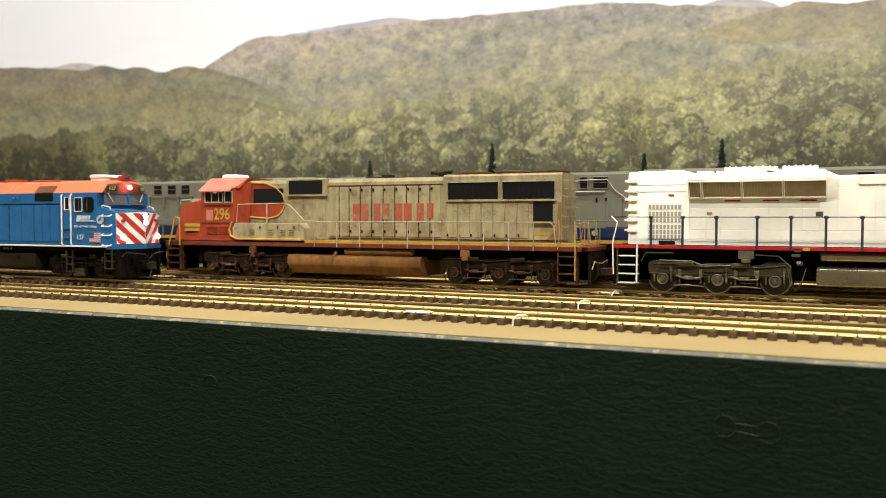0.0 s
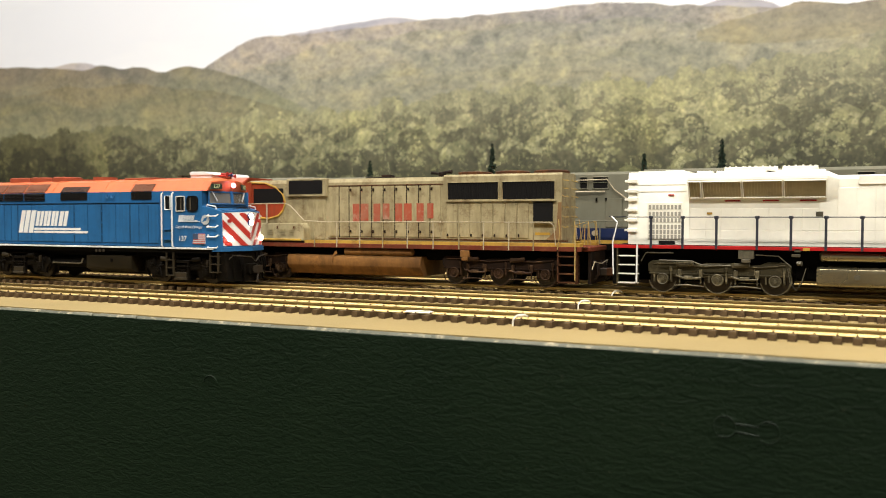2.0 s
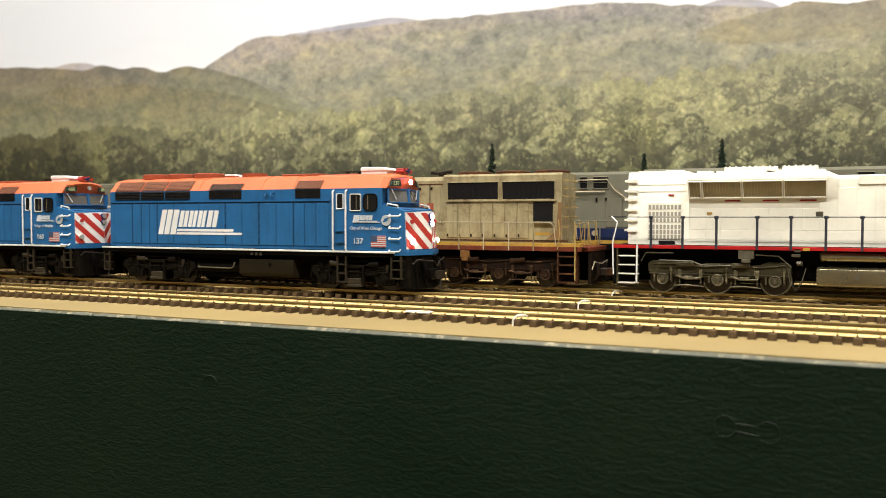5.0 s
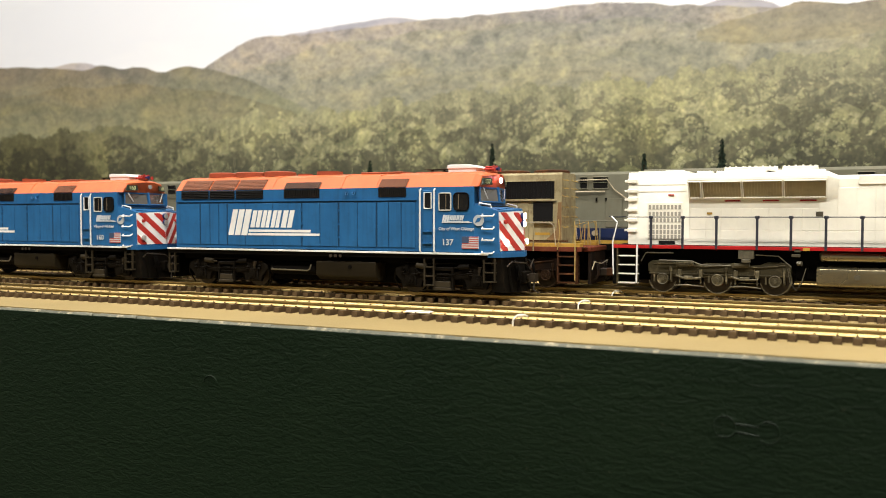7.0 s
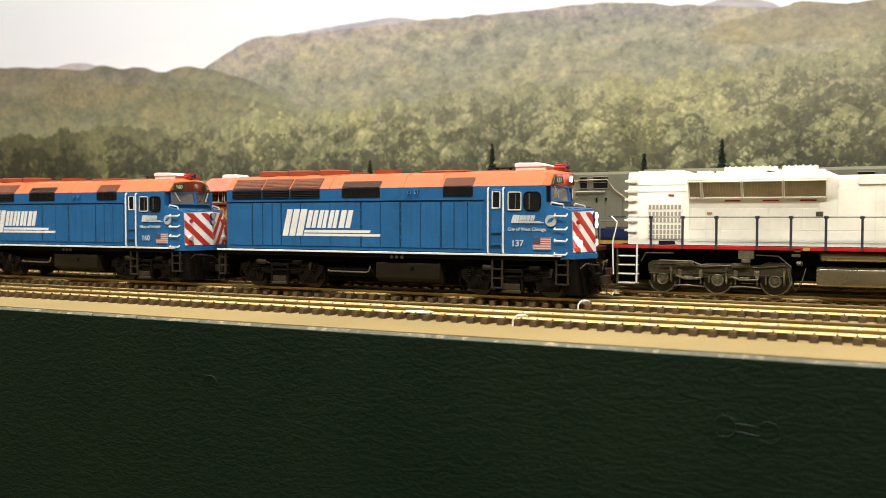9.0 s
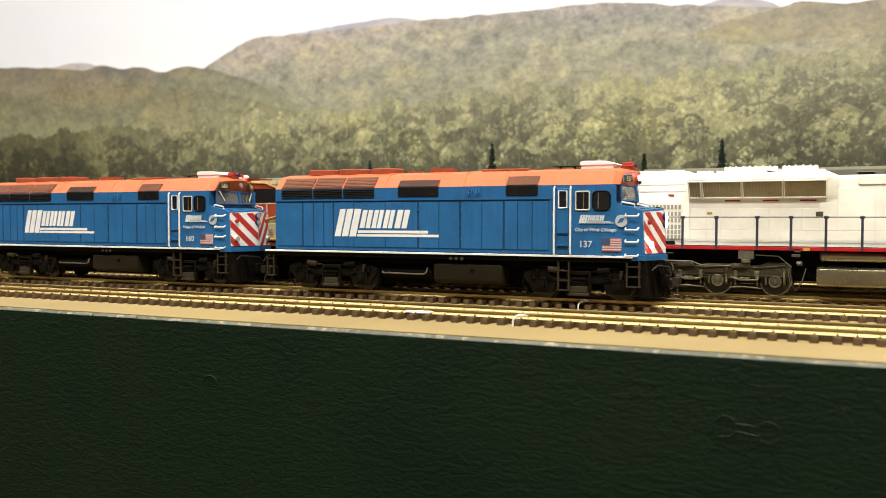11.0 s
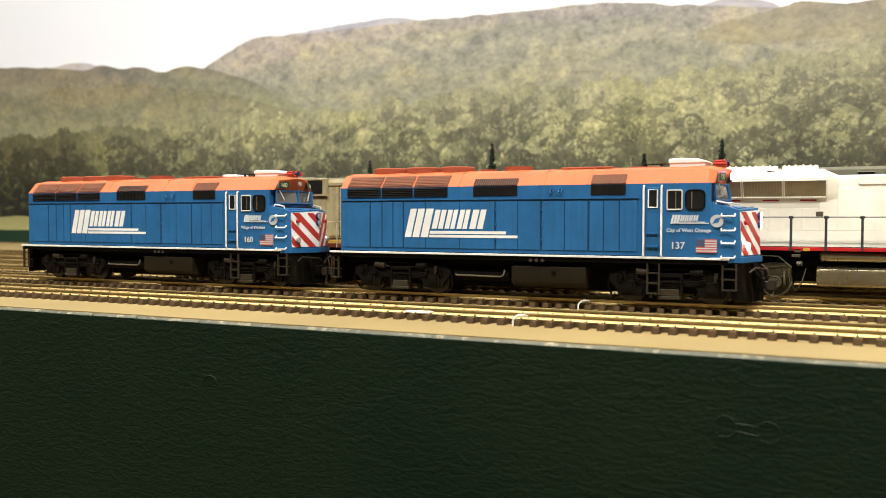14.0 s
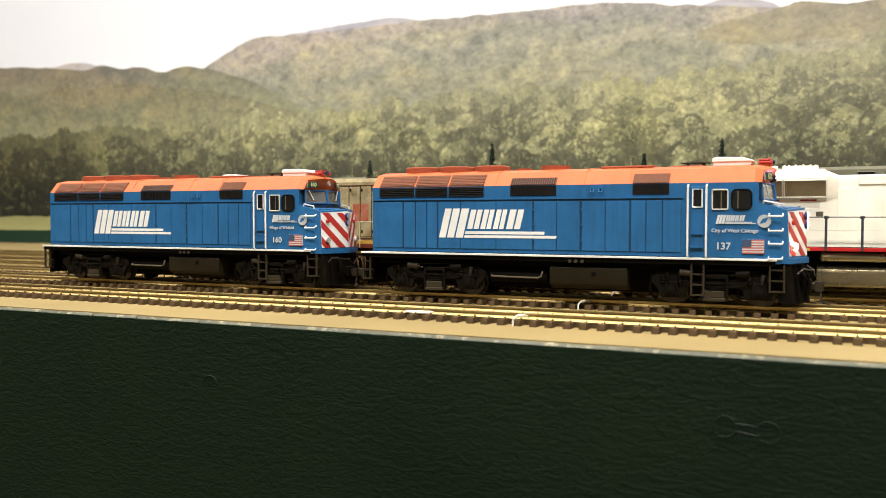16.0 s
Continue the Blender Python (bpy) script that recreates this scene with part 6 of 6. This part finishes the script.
        part("lamp", S().cyl((18.8, y, 24.8), (18.8, y + s * 1.4, 24.8), 1.5, n=12), PALE_RAIL, body)
    part("walkway", S().box(-2, 243, -16.5, 16.5, 18.6, 19.5), BLACK, e)
    part("frame", S().box(0, 240, -9, 9, 11.5, 18.6), BLACK, e)
    part("pilot", S().box(-3, -1, -13, 13, 3, 17, 0.2).box(243, 245, -13, 13, 3, 17, 0.2), BLACK, e)
    part("fuel_tank", S().box(92, 158, -15.5, 15.5, 3.4, 13, 1.2), SOOT, e)
    three_axle_truck(e, (22, 45.5, 69), 6.0, BLACK, SOOT, 0.0, "black three-axle truck")
    three_axle_truck(e, (178, 201.5, 225), 6.0, BLACK, SOOT, 0.0, "black three-axle truck")
    return e


grey = road_engine_grey()
grey.matrix_basis = pose(-0.1385, 0.1, RAIL_TOP / 1000)
copy_thing(grey, pose(-0.2470 + 0.0, 0.1, RAIL_TOP / 1000, 0, 0, 180))


# ---- rear edge of the bench: green board, turf, small conifers ----
def turf_material():
    n = Nodes("pale_turf")
    c = n.mix(n.noise(30, 5, 0.6), (0.17, 0.165, 0.05), (0.32, 0.29, 0.11))
    n.bump(n.noise(500, 4, 0.7), 0.6, 0.002)
    return n.out(c, 0.95)


GREEN_BOARD = paint("dark_green_board_paint", (0.012, 0.035, 0.02), (0.03, 0.05, 0.03), 0.3, 0.7)
tagged(part("rear_board", Shape().box(-2590, 1290, 529, 533, 0, 18.6, 0.3), GREEN_BOARD), "low dark green board behind the tracks", "board", kind="structure")


def turf_bank():
    rng = random.Random(9)
    verts, faces = [], []
    nx, ny = 260, 9
    for j in range(ny):
        for i in range(nx):
            x = -2590 + 3880 * i / (nx - 1)
            y = 533 + 119 * j / (ny - 1)
            z = 17.5 + 21 * (j / (ny - 1)) ** 0.8 + rng.uniform(-1.2, 1.2)
            verts.append((x / 1000, y / 1000, z / 1000))
    for j in range(ny - 1):
        for i in range(nx - 1):
            a = j * nx + i
            faces.append([a, a + 1, a + nx + 1, a + nx])
    me = bpy.data.meshes.new("turf_bank")
    me.from_pydata(verts, [], faces)
    me.materials.append(turf_material())
    tagged(new("turf_bank", me), "pale yellow green model turf bank", "turf", kind="structure")


turf_bank()
CONIFER = paint("dark_conifer_foliage", (0.012, 0.022, 0.012), (0.03, 0.04, 0.02), 0.6, 0.9, grain=0.3)
BARK = paint("conifer_bark", (0.06, 0.04, 0.025), wear=0.4, rough=0.9)


def conifer(x, y, height, seed):
    rng = random.Random(seed)
    t = tagged(new("conifer_tree"), "small dark green model conifer behind the engines", "tree", "model conifers")
    t.location = (x / 1000, y / 1000, 0)
    trunk = part("trunk", Shape().cyl((0, 0, 0), (0, 0, height), 1.4, 0.3, n=7), BARK, t)
    s = Shape()
    z = height * 0.12
    while z < height:
        f = 1 - z / height
        r = (1.2 + 15.0 * f) * rng.uniform(0.8, 1.15)
        n = 8 + int(12 * f)
        for k in range(n):
            a = rng.uniform(0, 6.28)
            q = r * rng.uniform(0.6, 1.1)
            tip = Vector((q * math.cos(a), q * math.sin(a), z - q * 0.25))
            side = Vector((-math.sin(a), math.cos(a), 0)) * q * rng.uniform(0.22, 0.36)
            root = Vector((0, 0, z + q * 0.12))
            mid = root.lerp(tip, 0.6)
            s._poly([root, mid + side + Vector((0, 0, -0.8)), tip, mid - side + Vector((0, 0, -0.8)), mid + Vector((0, 0, 1.0))], [[0, 1, 4], [1, 2, 4], [2, 3, 4], [3, 0, 4]])
        z += height * 0.014
    part("crown", s, CONIFER, t)
    return t


conifer(-262.0, 300, 97, 1)
conifer(-84.6, 300, 94, 2)
conifer(-140.2, 300, 85, 3)
conifer(-375, 300, 86, 4)


# ---- feeder wires hooked over the near rails, and a rail joiner ----
WIRE = paint("pale_solder_wire", (0.80, 0.76, 0.66), (0.2, 0.14, 0.08), 0.6, 0.35)


def feeder(x, y, k):
    s = Shape()
    s.tube([(x - 2.6 * k, y - 6.9, 0.0), (x - 2.7 * k, y - 6.7, 2.0), (x - 1.8 * k, y - 5.6, 3.2), (x, y - 3.6, 3.7), (x + 2.0 * k, y - 1.8, 3.5), (x + 3.2 * k, y - 1.0, 2.8)], 0.3, 8)
    s.cyl((x - 1.2 * k, y - 4.8, 3.3), (x + 1.8 * k, y - 1.8, 3.4), 0.65, 0.4, n=8)
    tagged(part("feeder_wire", s, WIRE), "pale soldered feeder wire hooked over a tie", "wire", "feeder wires")


feeder(-101.6, -68.6, 0.55)
feeder(-96.4, -8.6, 0.55)
feeder(-95.8, 43.0, 0.55)


for i, y in enumerate(TRACKS):
    track(i, y)


# ---- the train's run along the second track ----
RUN = ((0.0, -324.8), (0.5, -307.2), (1.0, -289.9), (1.5, -272.7), (2.0, -255.5), (2.5, -238.4), (3.0, -221.2), (3.5, -203.7), (4.0, -185.9), (4.5, -169.9), (5.0, -155.4),
       (5.5, -142.9), (6.0, -131.8), (6.5, -121.5), (7.0, -111.6), (7.5, -102.4), (8.0, -94.8), (8.5, -87.4), (9.0, -80.3), (9.5, -73.0), (10.0, -65.8), (10.5, -58.8),
       (11.0, -51.9), (11.5, -45.0), (12.0, -38.2), (12.5, -31.2), (13.0, -25.2), (13.5, -20.8), (14.0, -16.4), (14.5, -12.1), (15.0, -7.8), (15.5, -3.5), (16.0, 0.0))
REAR_WALL, GAP = -190.3, 199.0


def motions():
    for eng, wheels, back in ((lead_engine, lead_wheels, 0.0), (second_engine, second_wheels, GAP)):
        walk(eng, [(t, pose((REAR_WALL - back + d) / 1000, 0, RAIL_TOP / 1000)) for t, d in RUN])
        rows = []
        for (t0, d0), (t1, d1) in zip(RUN, RUN[1:]):
            rows += [(t0, d0), ((t0 + t1) / 2, (d0 + d1) / 2)]
        rows.append(RUN[-1])
        for w, x in wheels:
            walk(w, [(t, pose(x / 1000, 0, 0.0058, 0, math.degrees((d - RUN[0][1]) / 5.8), 0)) for t, d in rows])


motions()
